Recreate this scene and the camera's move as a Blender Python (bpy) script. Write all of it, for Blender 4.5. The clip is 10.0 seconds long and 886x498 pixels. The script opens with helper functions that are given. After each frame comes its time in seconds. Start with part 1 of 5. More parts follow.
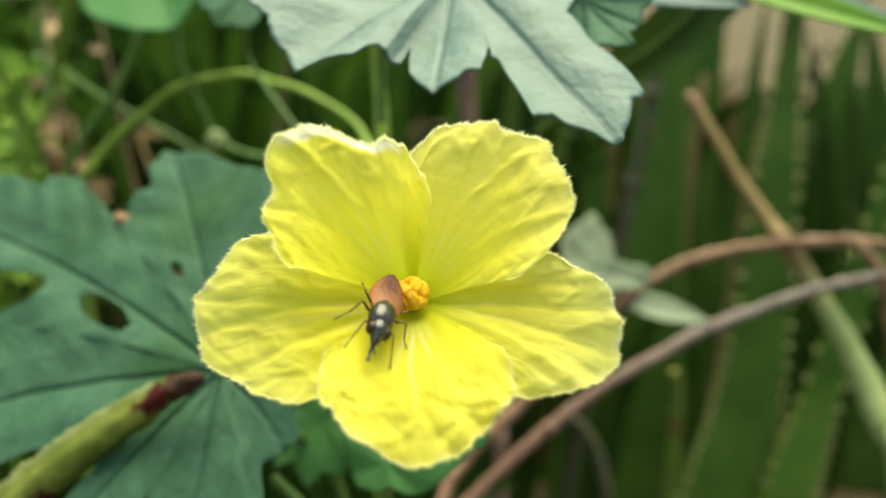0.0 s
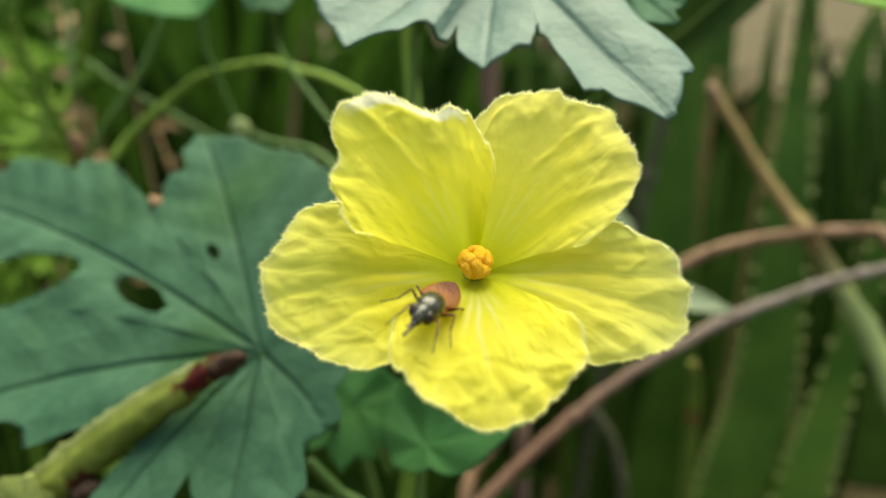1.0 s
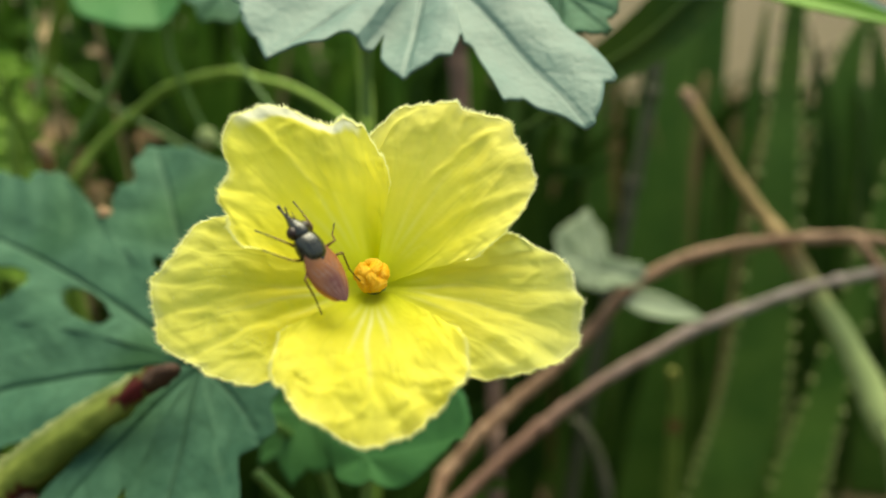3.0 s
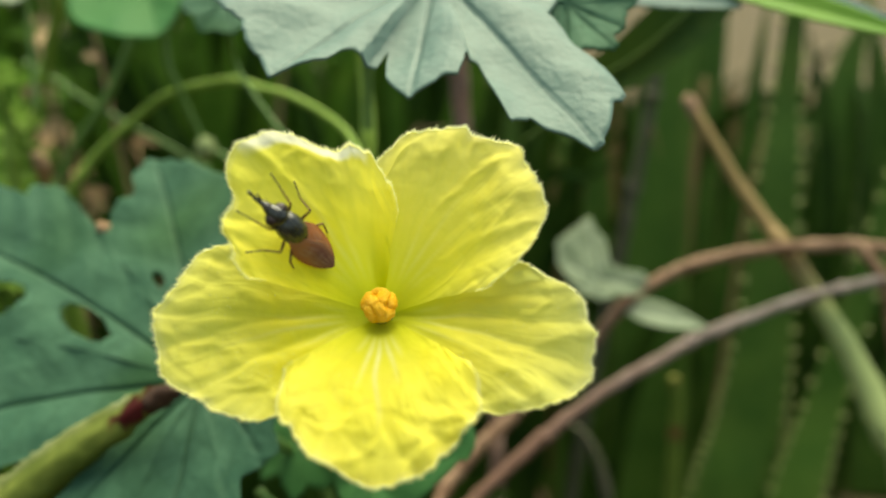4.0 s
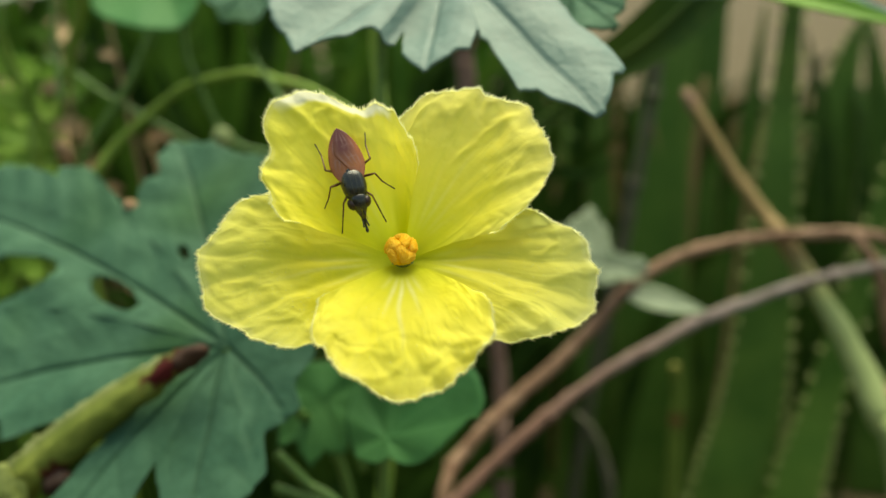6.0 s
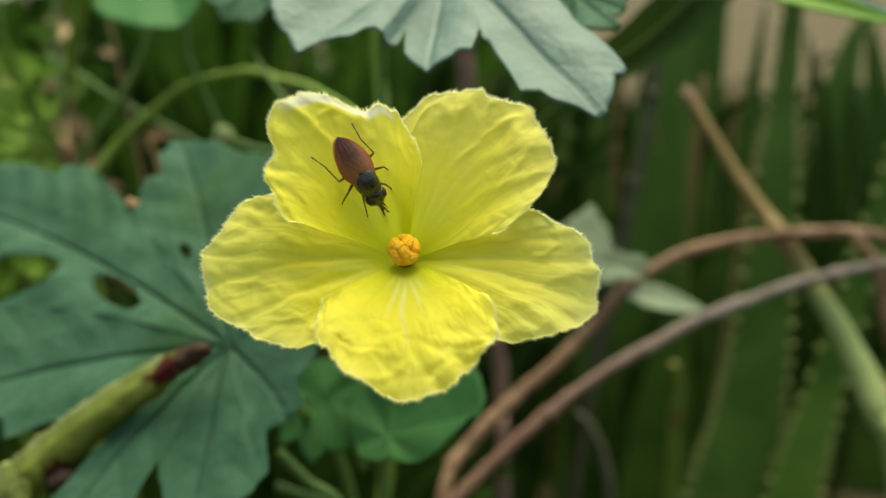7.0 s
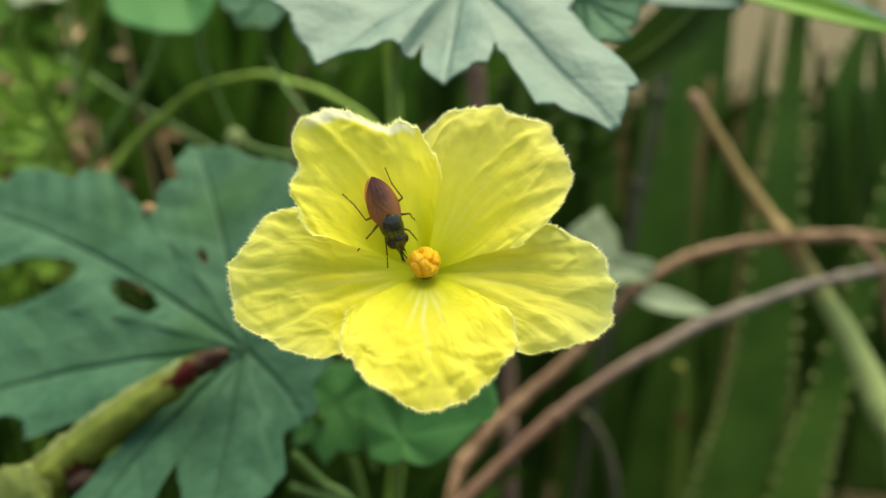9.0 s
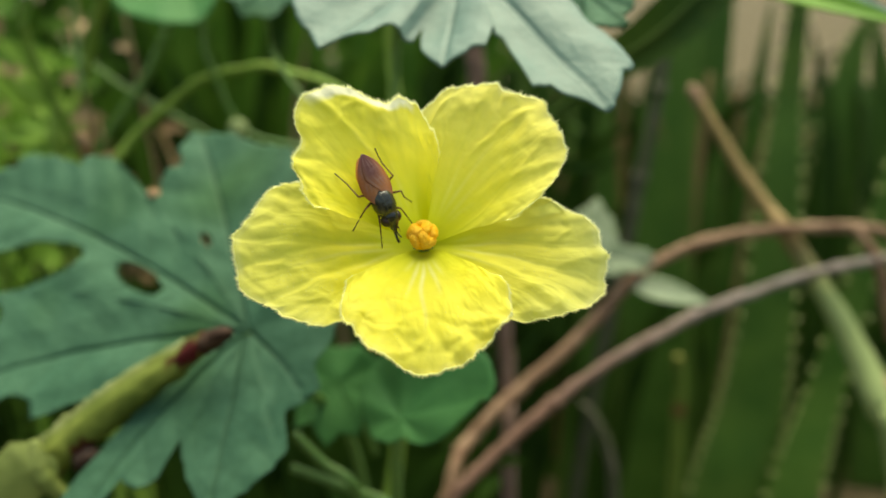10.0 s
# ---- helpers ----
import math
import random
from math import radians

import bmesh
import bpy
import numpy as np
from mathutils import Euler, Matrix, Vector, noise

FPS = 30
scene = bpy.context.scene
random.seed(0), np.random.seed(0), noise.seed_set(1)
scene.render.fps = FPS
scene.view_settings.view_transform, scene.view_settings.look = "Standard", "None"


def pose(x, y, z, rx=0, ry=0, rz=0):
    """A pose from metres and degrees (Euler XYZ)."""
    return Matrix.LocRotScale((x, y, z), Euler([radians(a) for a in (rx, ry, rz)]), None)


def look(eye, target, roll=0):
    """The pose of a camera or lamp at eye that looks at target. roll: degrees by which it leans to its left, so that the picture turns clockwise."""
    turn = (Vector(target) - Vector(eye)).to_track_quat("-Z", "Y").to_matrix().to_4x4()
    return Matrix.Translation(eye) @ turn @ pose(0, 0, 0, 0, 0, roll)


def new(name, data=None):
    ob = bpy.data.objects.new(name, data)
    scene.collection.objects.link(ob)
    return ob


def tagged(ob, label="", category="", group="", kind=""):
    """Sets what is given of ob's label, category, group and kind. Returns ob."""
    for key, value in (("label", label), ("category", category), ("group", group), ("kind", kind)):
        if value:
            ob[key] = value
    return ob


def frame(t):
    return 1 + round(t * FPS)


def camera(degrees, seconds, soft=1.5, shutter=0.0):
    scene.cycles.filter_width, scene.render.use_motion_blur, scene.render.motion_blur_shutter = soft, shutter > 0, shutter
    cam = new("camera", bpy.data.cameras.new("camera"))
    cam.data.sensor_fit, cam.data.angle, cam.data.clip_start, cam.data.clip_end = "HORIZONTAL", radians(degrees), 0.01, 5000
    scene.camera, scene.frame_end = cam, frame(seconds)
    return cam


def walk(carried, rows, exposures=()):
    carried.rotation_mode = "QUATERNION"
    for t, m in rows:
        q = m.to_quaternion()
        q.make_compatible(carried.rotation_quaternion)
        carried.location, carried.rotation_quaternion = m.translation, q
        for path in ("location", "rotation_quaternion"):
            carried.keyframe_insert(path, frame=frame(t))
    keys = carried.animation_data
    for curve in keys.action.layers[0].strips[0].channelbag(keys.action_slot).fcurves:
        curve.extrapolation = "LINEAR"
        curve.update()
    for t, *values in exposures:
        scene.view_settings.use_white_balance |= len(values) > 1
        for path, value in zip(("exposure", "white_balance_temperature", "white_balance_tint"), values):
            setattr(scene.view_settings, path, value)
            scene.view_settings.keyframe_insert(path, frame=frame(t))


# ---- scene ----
cam = camera(57.4, 10.0, soft=1.5)
cam.data.dof.use_dof = True
cam.data.dof.focus_distance = 0.081
cam.data.dof.aperture_fstop = 15.0
METRES, EYE, TILT, LEAN, TURN = 0.05, 0.35, -20.0, 0.0, 0.0
ROWS = [
    (0.0, -0.0035, -0.0046, -0.0085, -0.125, 0.216, 0.085),
    (0.5, -0.0320, 0.0157, -0.0305, -0.016, 0.109, 0.098),
    (1.0, -0.1240, -0.0017, -0.0682, -0.078, 0.218, 0.042),
    (1.5, -0.0692, -0.0054, -0.0761, 0.001, 0.256, 0.074),
    (2.0, -0.0001, 0.0145, -0.0718, 0.197, 0.301, 0.163),
    (2.5, 0.0797, 0.0143, -0.0602, 0.363, 0.330, 0.197),
    (2.7, 0.0885, 0.0067, -0.0728, 0.525, 0.690, 0.277),
    (3.8, 0.0909, 0.0624, 0.0164, 0.556, 0.578, 0.454),
    (4.0, 0.0672, 0.0478, 0.0007, 0.348, 0.557, 0.415),
    (4.5, 0.0649, 0.0198, -0.0485, 0.554, 0.582, 0.368),
    (5.0, 0.0208, -0.0299, -0.0901, 0.437, 0.789, 0.429),
    (5.5, 0.0334, -0.0698, -0.1034, 0.364, 0.941, 0.435),
    (5.7, 0.0395, -0.0891, -0.1207, 0.446, 1.201, 0.452),
    (6.8, 0.0330, -0.1135, -0.1134, 0.531, 1.049, 0.432),
    (7.0, 0.0319, -0.1119, -0.1158, 0.442, 0.999, 0.389),
    (7.5, 0.0640, -0.1484, -0.1430, 0.441, 1.201, 0.329),
    (8.0, 0.0206, -0.1309, -0.0976, 0.552, 1.031, 0.277),
    (8.5, 0.0040, -0.1445, -0.0975, 0.611, 0.831, 0.265),
    (9.0, -0.0014, -0.1572, -0.0829, 0.660, 0.763, 0.159),
    (9.5, 0.0045, -0.1858, -0.0980, 0.675, 0.771, 0.131),
    (10.0, 0.0071, -0.2056, -0.1414, 0.763, 0.750, 0.042),
]
walk(cam, [(t, pose(0, 0, EYE, TILT, LEAN, TURN) @ pose(METRES * x, METRES * y, METRES * z, 90 + pitch, roll, yaw)) for t, x, y, z, yaw, pitch, roll in ROWS],
     exposures=[(0.0, 1.01, 8150, -8), (1.0, 0.83, 8150, -8), (1.5, 0.84, 8150, -8), (2.0, 0.95, 8150, -8), (2.5, 0.89, 8150, -8), (5.0, 0.78, 8150, -8), (7.5, 0.56, 8150, -8), (8.0, 0.76, 8150, -8), (8.5, 0.84, 8150, -8), (10.0, 0.81, 8150, -8)])

# ---- daylight: a bright hazy sky over a shaded garden bed ----
world = bpy.data.worlds.new("sky")
scene.world = world
world.use_nodes = True
wn = world.node_tree.nodes
sky = wn.new("ShaderNodeTexSky")
sky.sky_type, sky.sun_disc = "NISHITA", False
sky.sun_elevation, sky.sun_rotation = radians(73.2), radians(18.4)
sky.air_density, sky.dust_density, sky.ozone_density = 1.2, 4.0, 1.0
wn["Background"].inputs[1].default_value = 0.14
world.node_tree.links.new(sky.outputs[0], wn["Background"].inputs[0])

sun = new("sun", bpy.data.lights.new("sun", "SUN"))
sun.data.energy, sun.data.angle, sun.data.color = 3.6, radians(60), (1.0, 0.96, 0.9)
sun.matrix_world = look((0.2, 0.6, 2.1), (0, 0, 0))


# ---- small builders ----
def part(name, bm, material, parent, label="", smooth=True):
    """One mesh object from a bmesh, under a thing or a part."""
    me = bpy.data.meshes.new(name)
    bm.to_mesh(me)
    bm.free()
    me.materials.append(material)
    if smooth:
        me.shade_smooth()
    ob = new(name, me)
    ob.parent = parent
    return tagged(ob, label) if label else ob


def thing(name, m, label, category, group="", kind=""):
    ob = new(name)
    ob.empty_display_size = 0.01
    ob.matrix_world = m
    return tagged(ob, label, category, group, kind)


def spline(points, n):
    """n + 1 places along a smooth curve through the points."""
    p = [Vector(q) for q in points]
    p = [2 * p[0] - p[1]] + p + [2 * p[-1] - p[-2]]
    out = []
    last = len(p) - 3
    for i in range(n + 1):
        u = i / n * last
        k = min(int(u), last - 1)
        f = u - k
        a, b, c, d = p[k:k + 4]
        out.append(0.5 * (2 * b + (c - a) * f + (2 * a - 5 * b + 4 * c - d) * f * f + (3 * b - a - 3 * c + d) * f ** 3))
    return out


def tube(bm, points, radii, n=24, sides=8, rough=0.0, seed=0, flat=1.0):
    """A round stalk through the points; radii along it are blended, rough makes it knobbly."""
    path = spline(points, n)
    up = Vector((0.31, 0.2, 0.93))
    rings = []
    for i, c in enumerate(path):
        d = (path[min(i + 1, n)] - path[max(i - 1, 0)]).normalized()
        a = d.cross(up).normalized()
        b = d.cross(a)
        u = i / n * (len(radii) - 1)
        k = min(int(u), len(radii) - 2)
        r = radii[k] + (radii[k + 1] - radii[k]) * (u - k)
        ring = []
        for j in range(sides):
            w = 2 * math.pi * j / sides
            q = r * (1 + rough * noise.noise(Vector((i * 0.45, j * 0.9, seed * 7.7))))
            ring.append(bm.verts.new(c + a * (math.cos(w) * q) + b * (math.sin(w) * q * flat)))
        rings.append(ring)
    for r0, r1 in zip(rings, rings[1:]):
        for j in range(sides):
            bm.faces.new((r0[j], r0[(j + 1) % sides], r1[(j + 1) % sides], r1[j]))
    bm.faces.new(rings[0][::-1])
    bm.faces.new(rings[-1])
    return path


def blob(bm, centre, size, turn=None, sub=3, bump=0.0, seed=0, square=2.0):
    """A rounded body: an icosphere pulled to size."""
    made = bmesh.ops.create_icosphere(bm, subdivisions=sub, radius=1.0)["verts"]
    for v in made:
        q = v.co.copy()
        q /= (abs(q.x) ** square + abs(q.y) ** square + abs(q.z) ** square) ** (1 / square)
        q *= 1 + bump * noise.noise(q * 3 + Vector((seed, 0, 0)))
        q = Vector((q.x * size[0], q.y * size[1], q.z * size[2]))
        v.co = Vector(centre) + (turn @ q if turn else q)
    return made


def mix_of(pairs, x):
    """Straight-line blend through (x, value) pairs."""
    for (x0, v0), (x1, v1) in zip(pairs, pairs[1:]):
        if x <= x1:
            return v0 + (v1 - v0) * max(0.0, (x - x0) / (x1 - x0))
    return pairs[-1][1]


def strap(bm, points, width, n=14, fold=0.3):
    path = spline(points, n)
    rows = []
    for i, c in enumerate(path):
        u = i / n
        d = (path[min(i + 1, n)] - path[max(i - 1, 0)]).normalized()
        side = d.cross(Vector((0.3, -1, 0.4))).normalized()
        f = side.cross(d)
        w = width * 0.5 * min(1.0, 0.4 + 3 * u) * (1 - u ** 3) + 0.0001
        rows.append([bm.verts.new(c - side * w), bm.verts.new(c - f * (w * fold)), bm.verts.new(c + side * w)])
    for p, q in zip(rows, rows[1:]):
        bm.faces.new((p[0], p[1], q[1], q[0]))
        bm.faces.new((p[1], p[2], q[2], q[1]))


# ---- materials ----
def material(name, colour, second, scale=200.0, rough=0.5, spec=0.4, bump=0.2, bump_scale=900.0, through_light=0.0, vein=None, vein_amount=0.6,
             third=None, coat=0.0, bump_size=0.0004, per_object=0.0, net=0.0, net_colour=None, net_amount=0.3, net_bump=0.3, sheen=0.0, clear=0.0):
    m = bpy.data.materials.new(name)
    m.use_nodes = True
    nt = m.node_tree
    nd, ln = nt.nodes, nt.links
    bsdf = nd["Principled BSDF"]
    co = nd.new("ShaderNodeTexCoord")
    n1 = nd.new("ShaderNodeTexNoise")
    n1.inputs["Scale"].default_value, n1.inputs["Detail"].default_value = scale, 5
    n2 = nd.new("ShaderNodeTexNoise")
    n2.inputs["Scale"].default_value, n2.inputs["Detail"].default_value = scale * 6.3, 4
    n3 = nd.new("ShaderNodeTexNoise")
    n3.inputs["Scale"].default_value, n3.inputs["Detail"].default_value = bump_scale, 3
    for n in (n1, n2, n3):
        ln.new(co.outputs["Object"], n.inputs["Vector"])

    def blend(fac, a, b):
        x = nd.new("ShaderNodeMix")
        x.data_type = "RGBA"
        for sock, val in ((x.inputs[0], fac), (x.inputs[6], a), (x.inputs[7], b)):
            if isinstance(val, bpy.types.NodeSocket):
                ln.new(val, sock)
            elif isinstance(val, tuple):
                sock.default_value = (*val, 1)
            else:
                sock.default_value = val
        return x.outputs[2]

    def ramp(sock, lo, hi):
        r = nd.new("ShaderNodeMapRange")
        r.inputs[1].default_value, r.inputs[2].default_value = lo, hi
        ln.new(sock, r.inputs[0])
        return r.outputs[0]

    c = blend(ramp(n1.outputs[0], 0.36, 0.64), colour, second)
    c = blend(ramp(n2.outputs[0], 0.45, 0.75), c, tuple(0.72 * a + 0.28 * b for a, b in zip(second, colour)))
    if third:
        at = nd.new("ShaderNodeAttribute")
        at.attribute_name = "tone"
        c = blend(at.outputs["Fac"], c, third)
    if vein:
        at = nd.new("ShaderNodeAttribute")
        at.attribute_name = "vein"
        mu = nd.new("ShaderNodeMath")
        mu.operation = "MULTIPLY"
        mu.inputs[1].default_value = vein_amount
        ln.new(at.outputs["Fac"], mu.inputs[0])
        c = blend(mu.outputs[0], c, vein)
    lines = None
    if net:
        # a fine mesh of veins between the main ones
        bend = nd.new("ShaderNodeTexNoise")
        bend.inputs["Scale"].default_value, bend.inputs["Detail"].default_value = net * 0.8, 2
        ln.new(co.outputs["Object"], bend.inputs["Vector"])
        add = nd.new("ShaderNodeVectorMath")
        add.operation = "MULTIPLY_ADD"
        ln.new(bend.outputs["Color"], add.inputs[0])
        add.inputs[1].default_value = (0.9 / net,) * 3
        ln.new(co.outputs["Object"], add.inputs[2])
        vo = nd.new("ShaderNodeTexVoronoi")
        vo.feature = "DISTANCE_TO_EDGE"
        vo.inputs["Scale"].default_value = net
        ln.new(add.outputs[0], vo.inputs["Vector"])
        lines = nd.new("ShaderNodeMapRange")
        lines.inputs[1].default_value, lines.inputs[2].default_value = 0.0, 0.16
        lines.inputs[3].default_value, lines.inputs[4].default_value = 1.0, 0.0
        ln.new(vo.outputs["Distance"], lines.inputs[0])
        mu = nd.new("ShaderNodeMath")
        mu.operation = "MULTIPLY"
        mu.inputs[1].default_value = net_amount
        ln.new(lines.outputs[0], mu.inputs[0])
        c = blend(mu.outputs[0], c, net_colour)
    if per_object:
        oi = nd.new("ShaderNodeObjectInfo")
        hs = nd.new("ShaderNodeHueSaturation")
        r = nd.new("ShaderNodeMapRange")
        r.inputs[3].default_value, r.inputs[4].default_value = 1 - per_object, 1 + per_object
        ln.new(oi.outputs["Random"], r.inputs[0])
        ln.new(r.outputs[0], hs.inputs["Value"])
        ln.new(c, hs.inputs["Color"])
        c = hs.outputs[0]
    ln.new(c, bsdf.inputs["Base Color"])
    rr = nd.new("ShaderNodeMapRange")
    rr.inputs[3].default_value, rr.inputs[4].default_value = rough - 0.08, rough + 0.08
    ln.new(n1.outputs[0], rr.inputs[0])
    ln.new(rr.outputs[0], bsdf.inputs["Roughness"])
    bsdf.inputs["Specular IOR Level"].default_value = spec
    bsdf.inputs["Coat Weight"].default_value = coat
    bsdf.inputs["Sheen Weight"].default_value, bsdf.inputs["Sheen Roughness"].default_value = sheen, 0.4
    bp = nd.new("ShaderNodeBump")
    bp.inputs["Strength"].default_value, bp.inputs["Distance"].default_value = bump, bump_size
    ln.new(n3.outputs[0], bp.inputs["Height"])
    if lines:
        b2 = nd.new("ShaderNodeBump")
        b2.inputs["Strength"].default_value, b2.inputs["Distance"].default_value = net_bump, 0.0003
        b2.invert = True
        ln.new(lines.outputs[0], b2.inputs["Height"])
        ln.new(bp.outputs[0], b2.inputs["Normal"])
        bp = b2
    ln.new(bp.outputs[0], bsdf.inputs["Normal"])
    if through_light:
        tr = nd.new("ShaderNodeBsdfTranslucent")
        ln.new(c, tr.inputs["Color"])
        ms = nd.new("ShaderNodeMixShader")
        ms.inputs[0].default_value = through_light
        ln.new(bsdf.outputs[0], ms.inputs[1])
        ln.new(tr.outputs[0], ms.inputs[2])
        ln.new(ms.outputs[0], nd["Material Output"].inputs["Surface"])
    if clear:
        last = nd["Material Output"].inputs["Surface"].links[0].from_socket
        tp = nd.new("ShaderNodeBsdfTransparent")
        ln.new(c, tp.inputs["Color"])
        ms = nd.new("ShaderNodeMixShader")
        ms.inputs[0].default_value = clear
        ln.new(last, ms.inputs[1])
        ln.new(tp.outputs[0], ms.inputs[2])
        ln.new(ms.outputs[0], nd["Material Output"].inputs["Surface"])
    return m


PETAL = material("petal_yellow", (0.92, 0.83, 0.045), (0.90, 0.83, 0.085), 160, 0.65, 0.2, 0.4, 1300, 0.6, vein=(0.97, 0.96, 0.84), vein_amount=0.9,
                 third=(0.55, 0.60, 0.035), bump_size=0.0002, net=420, net_colour=(0.70, 0.70, 0.05), net_amount=0.08, net_bump=0.05, sheen=0.25)
FRINGE = material("petal_hair", (0.95, 0.95, 0.66), (0.95, 0.94, 0.55), 300, 0.9, 0.0, 0.0, 900, 0.8)
STAMEN = material("stamen_orange", (0.97, 0.58, 0.04), (0.98, 0.70, 0.11), 900, 0.85, 0.1, 0.5, 3000, 0.4, bump_size=0.0002, vein=(0.88, 0.42, 0.02), vein_amount=0.7)
CALYX = material("calyx_green", (0.16, 0.24, 0.05), (0.22, 0.28, 0.08), 400, 0.6, 0.3, 0.4, 2500, 0.15)
LEAF_PALE = material("leaf_pale", (0.082, 0.150, 0.130), (0.112, 0.188, 0.165), 60, 0.55, 0.4, 0.5, 700, 0.15, vein=(0.065, 0.115, 0.1), vein_amount=0.5, third=(0.085, 0.145, 0.12), net=300, net_colour=(0.09, 0.15, 0.13), net_amount=0.3, net_bump=0.12)
LEAF_DULL = material("leaf_dull", (0.125, 0.170, 0.105), (0.175, 0.22, 0.14), 60, 0.6, 0.25, 0.5, 700, 0.15, vein=(0.4, 0.47, 0.38), vein_amount=0.4)
LEAF_DARK = material("leaf_dark", (0.036, 0.100, 0.060), (0.062, 0.141, 0.086), 60, 0.65, 0.16, 0.5, 700, 0.12, vein=(0.018, 0.056, 0.03), vein_amount=0.5, third=(0.035, 0.095, 0.03), net=260, net_colour=(0.022, 0.07, 0.035), net_amount=0.25, net_bump=0.12)
LEAF_GREEN = material("leaf_green", (0.041, 0.142, 0.045), (0.066, 0.185, 0.06), 70, 0.6, 0.12, 0.5, 700, 0.18, vein=(0.07, 0.18, 0.06), vein_amount=0.25)
LEAF_LIGHT = material("leaf_light", (0.040, 0.104, 0.011), (0.076, 0.150, 0.020), 70, 0.6, 0.12, 0.4, 700, 0.2)
LEAF_YELLOW = material("leaf_yellow_green", (0.14, 0.27, 0.035), (0.20, 0.33, 0.055), 70, 0.6, 0.12, 0.4, 700, 0.3)
BUD = material("bud_pale", (0.24, 0.31, 0.12), (0.3, 0.36, 0.16), 200, 0.6, 0.3, 0.4, 900, 0.2)
STEM = material("stem_green", (0.065, 0.14, 0.028), (0.10, 0.19, 0.045), 150, 0.55, 0.4, 0.4, 1200, 0.0)
STEM_PALE = material("stem_pale", (0.14, 0.23, 0.035), (0.19, 0.29, 0.055), 150, 0.55, 0.15, 0.4, 1200, 0.0)
TWIG = material("twig_brown", (0.105, 0.052, 0.030), (0.26, 0.165, 0.11), 150, 0.75, 0.3, 0.9, 900)
TWIG_GREY = material("twig_grey", (0.105, 0.085, 0.077), (0.23, 0.195, 0.185), 150, 0.75, 0.25, 0.9, 900, third=(0.125, 0.068, 0.05))
YELLOW_STALK = material("yellow_green_stalk", (0.11, 0.16, 0.028), (0.085, 0.13, 0.022), 90, 0.7, 0.15, 0.5, 600, third=(0.13, 0.065, 0.025))
WEATHERED = material("weathered_grey", (0.095, 0.088, 0.066), (0.07, 0.075, 0.042), 90, 0.8, 0.2, 0.6, 600)
STRAW = material("dry_stalk", (0.25, 0.17, 0.075), (0.19, 0.14, 0.055), 60, 0.7, 0.3, 0.6, 700, third=(0.25, 0.31, 0.125))
ALOE = material("aloe_green", (0.034, 0.089, 0.011), (0.066, 0.131, 0.019), 40, 0.55, 0.2, 0.4, 300, third=(0.12, 0.15, 0.035), per_object=0.12)
TOOTH = material("aloe_tooth", (0.26, 0.30, 0.10), (0.20, 0.24, 0.07), 300, 0.5, 0.4)
SHEATH = material("withered_tip", (0.15, 0.175, 0.04), (0.065, 0.09, 0.016), 90, 0.65, 0.08, 0.5, 420, 0.0, third=(0.045, 0.006, 0.006), bump_size=0.0008, vein=(0.34, 0.36, 0.22), vein_amount=0.8)
EDGE = material("pale_sheath", (0.24, 0.28, 0.085), (0.16, 0.2, 0.05), 140, 0.6, 0.3, 0.6, 500, 0.15)
SCORCH = material("scorched", (0.020, 0.012, 0.010), (0.055, 0.028, 0.018), 200, 0.7, 0.2, 0.6, 900)
OLIVE = material("olive_blade", (0.018, 0.05, 0.005), (0.04, 0.075, 0.008), 50, 0.6, 0.15, 0.3, 300, 0.15)
GRASS = material("bright_grass", (0.11, 0.26, 0.025), (0.16, 0.32, 0.04), 60, 0.5, 0.3, 0.3, 400, 0.3)
# near-black green: the deep shade between the plants is put into this colour
THICKET = material("thicket_shade_green", (0.009, 0.028, 0.004), (0.033, 0.070, 0.009), 25, 0.6, 0.1, 0.3, 300, 0.1)
WILTED = material("wilted_flower", (0.42, 0.26, 0.17), (0.34, 0.24, 0.13), 200, 0.8, 0.1, 0.5, 700, 0.2)
LITTER = material("dry_litter", (0.22, 0.14, 0.075), (0.34, 0.25, 0.15), 30, 0.8, 0.2, 0.5, 300)
SOIL = material("dry_soil", (0.086, 0.067, 0.036), (0.058, 0.045, 0.024), 14, 0.9, 0.2, 0.8, 90, bump_size=0.004)
THORAX = material("fly_thorax", (0.007, 0.0075, 0.0065), (0.013, 0.0135, 0.011), 900, 0.27, 0.42, 0.3, 7000, third=(0.06, 0.064, 0.045), bump_size=0.0001, coat=0.35)
ABDOMEN = material("fly_abdomen", (0.62, 0.24, 0.07), (0.50, 0.17, 0.05), 500, 0.4, 0.5, 0.2, 4000, third=(0.16, 0.05, 0.025), bump_size=0.0001)
# wing: mauve sky sheen and the veins' glint are put into third and vein colours
WING = material("fly_wing", (0.62, 0.29, 0.13), (0.48, 0.21, 0.11), 500, 0.28, 0.5, 0.25, 2600, 0.15, vein=(0.52, 0.34, 0.30), vein_amount=0.7, third=(0.28, 0.115, 0.115), bump_size=0.0001, clear=0.55, coat=0.4)
EYE_DARK = material("fly_eye", (0.016, 0.008, 0.007), (0.028, 0.012, 0.009), 2500, 0.38, 0.4, 0.3, 9000, bump_size=0.00005)
LEG = material("fly_leg", (0.15, 0.068, 0.018), (0.10, 0.045, 0.014), 900, 0.45, 0.4, third=(0.014, 0.011, 0.009))


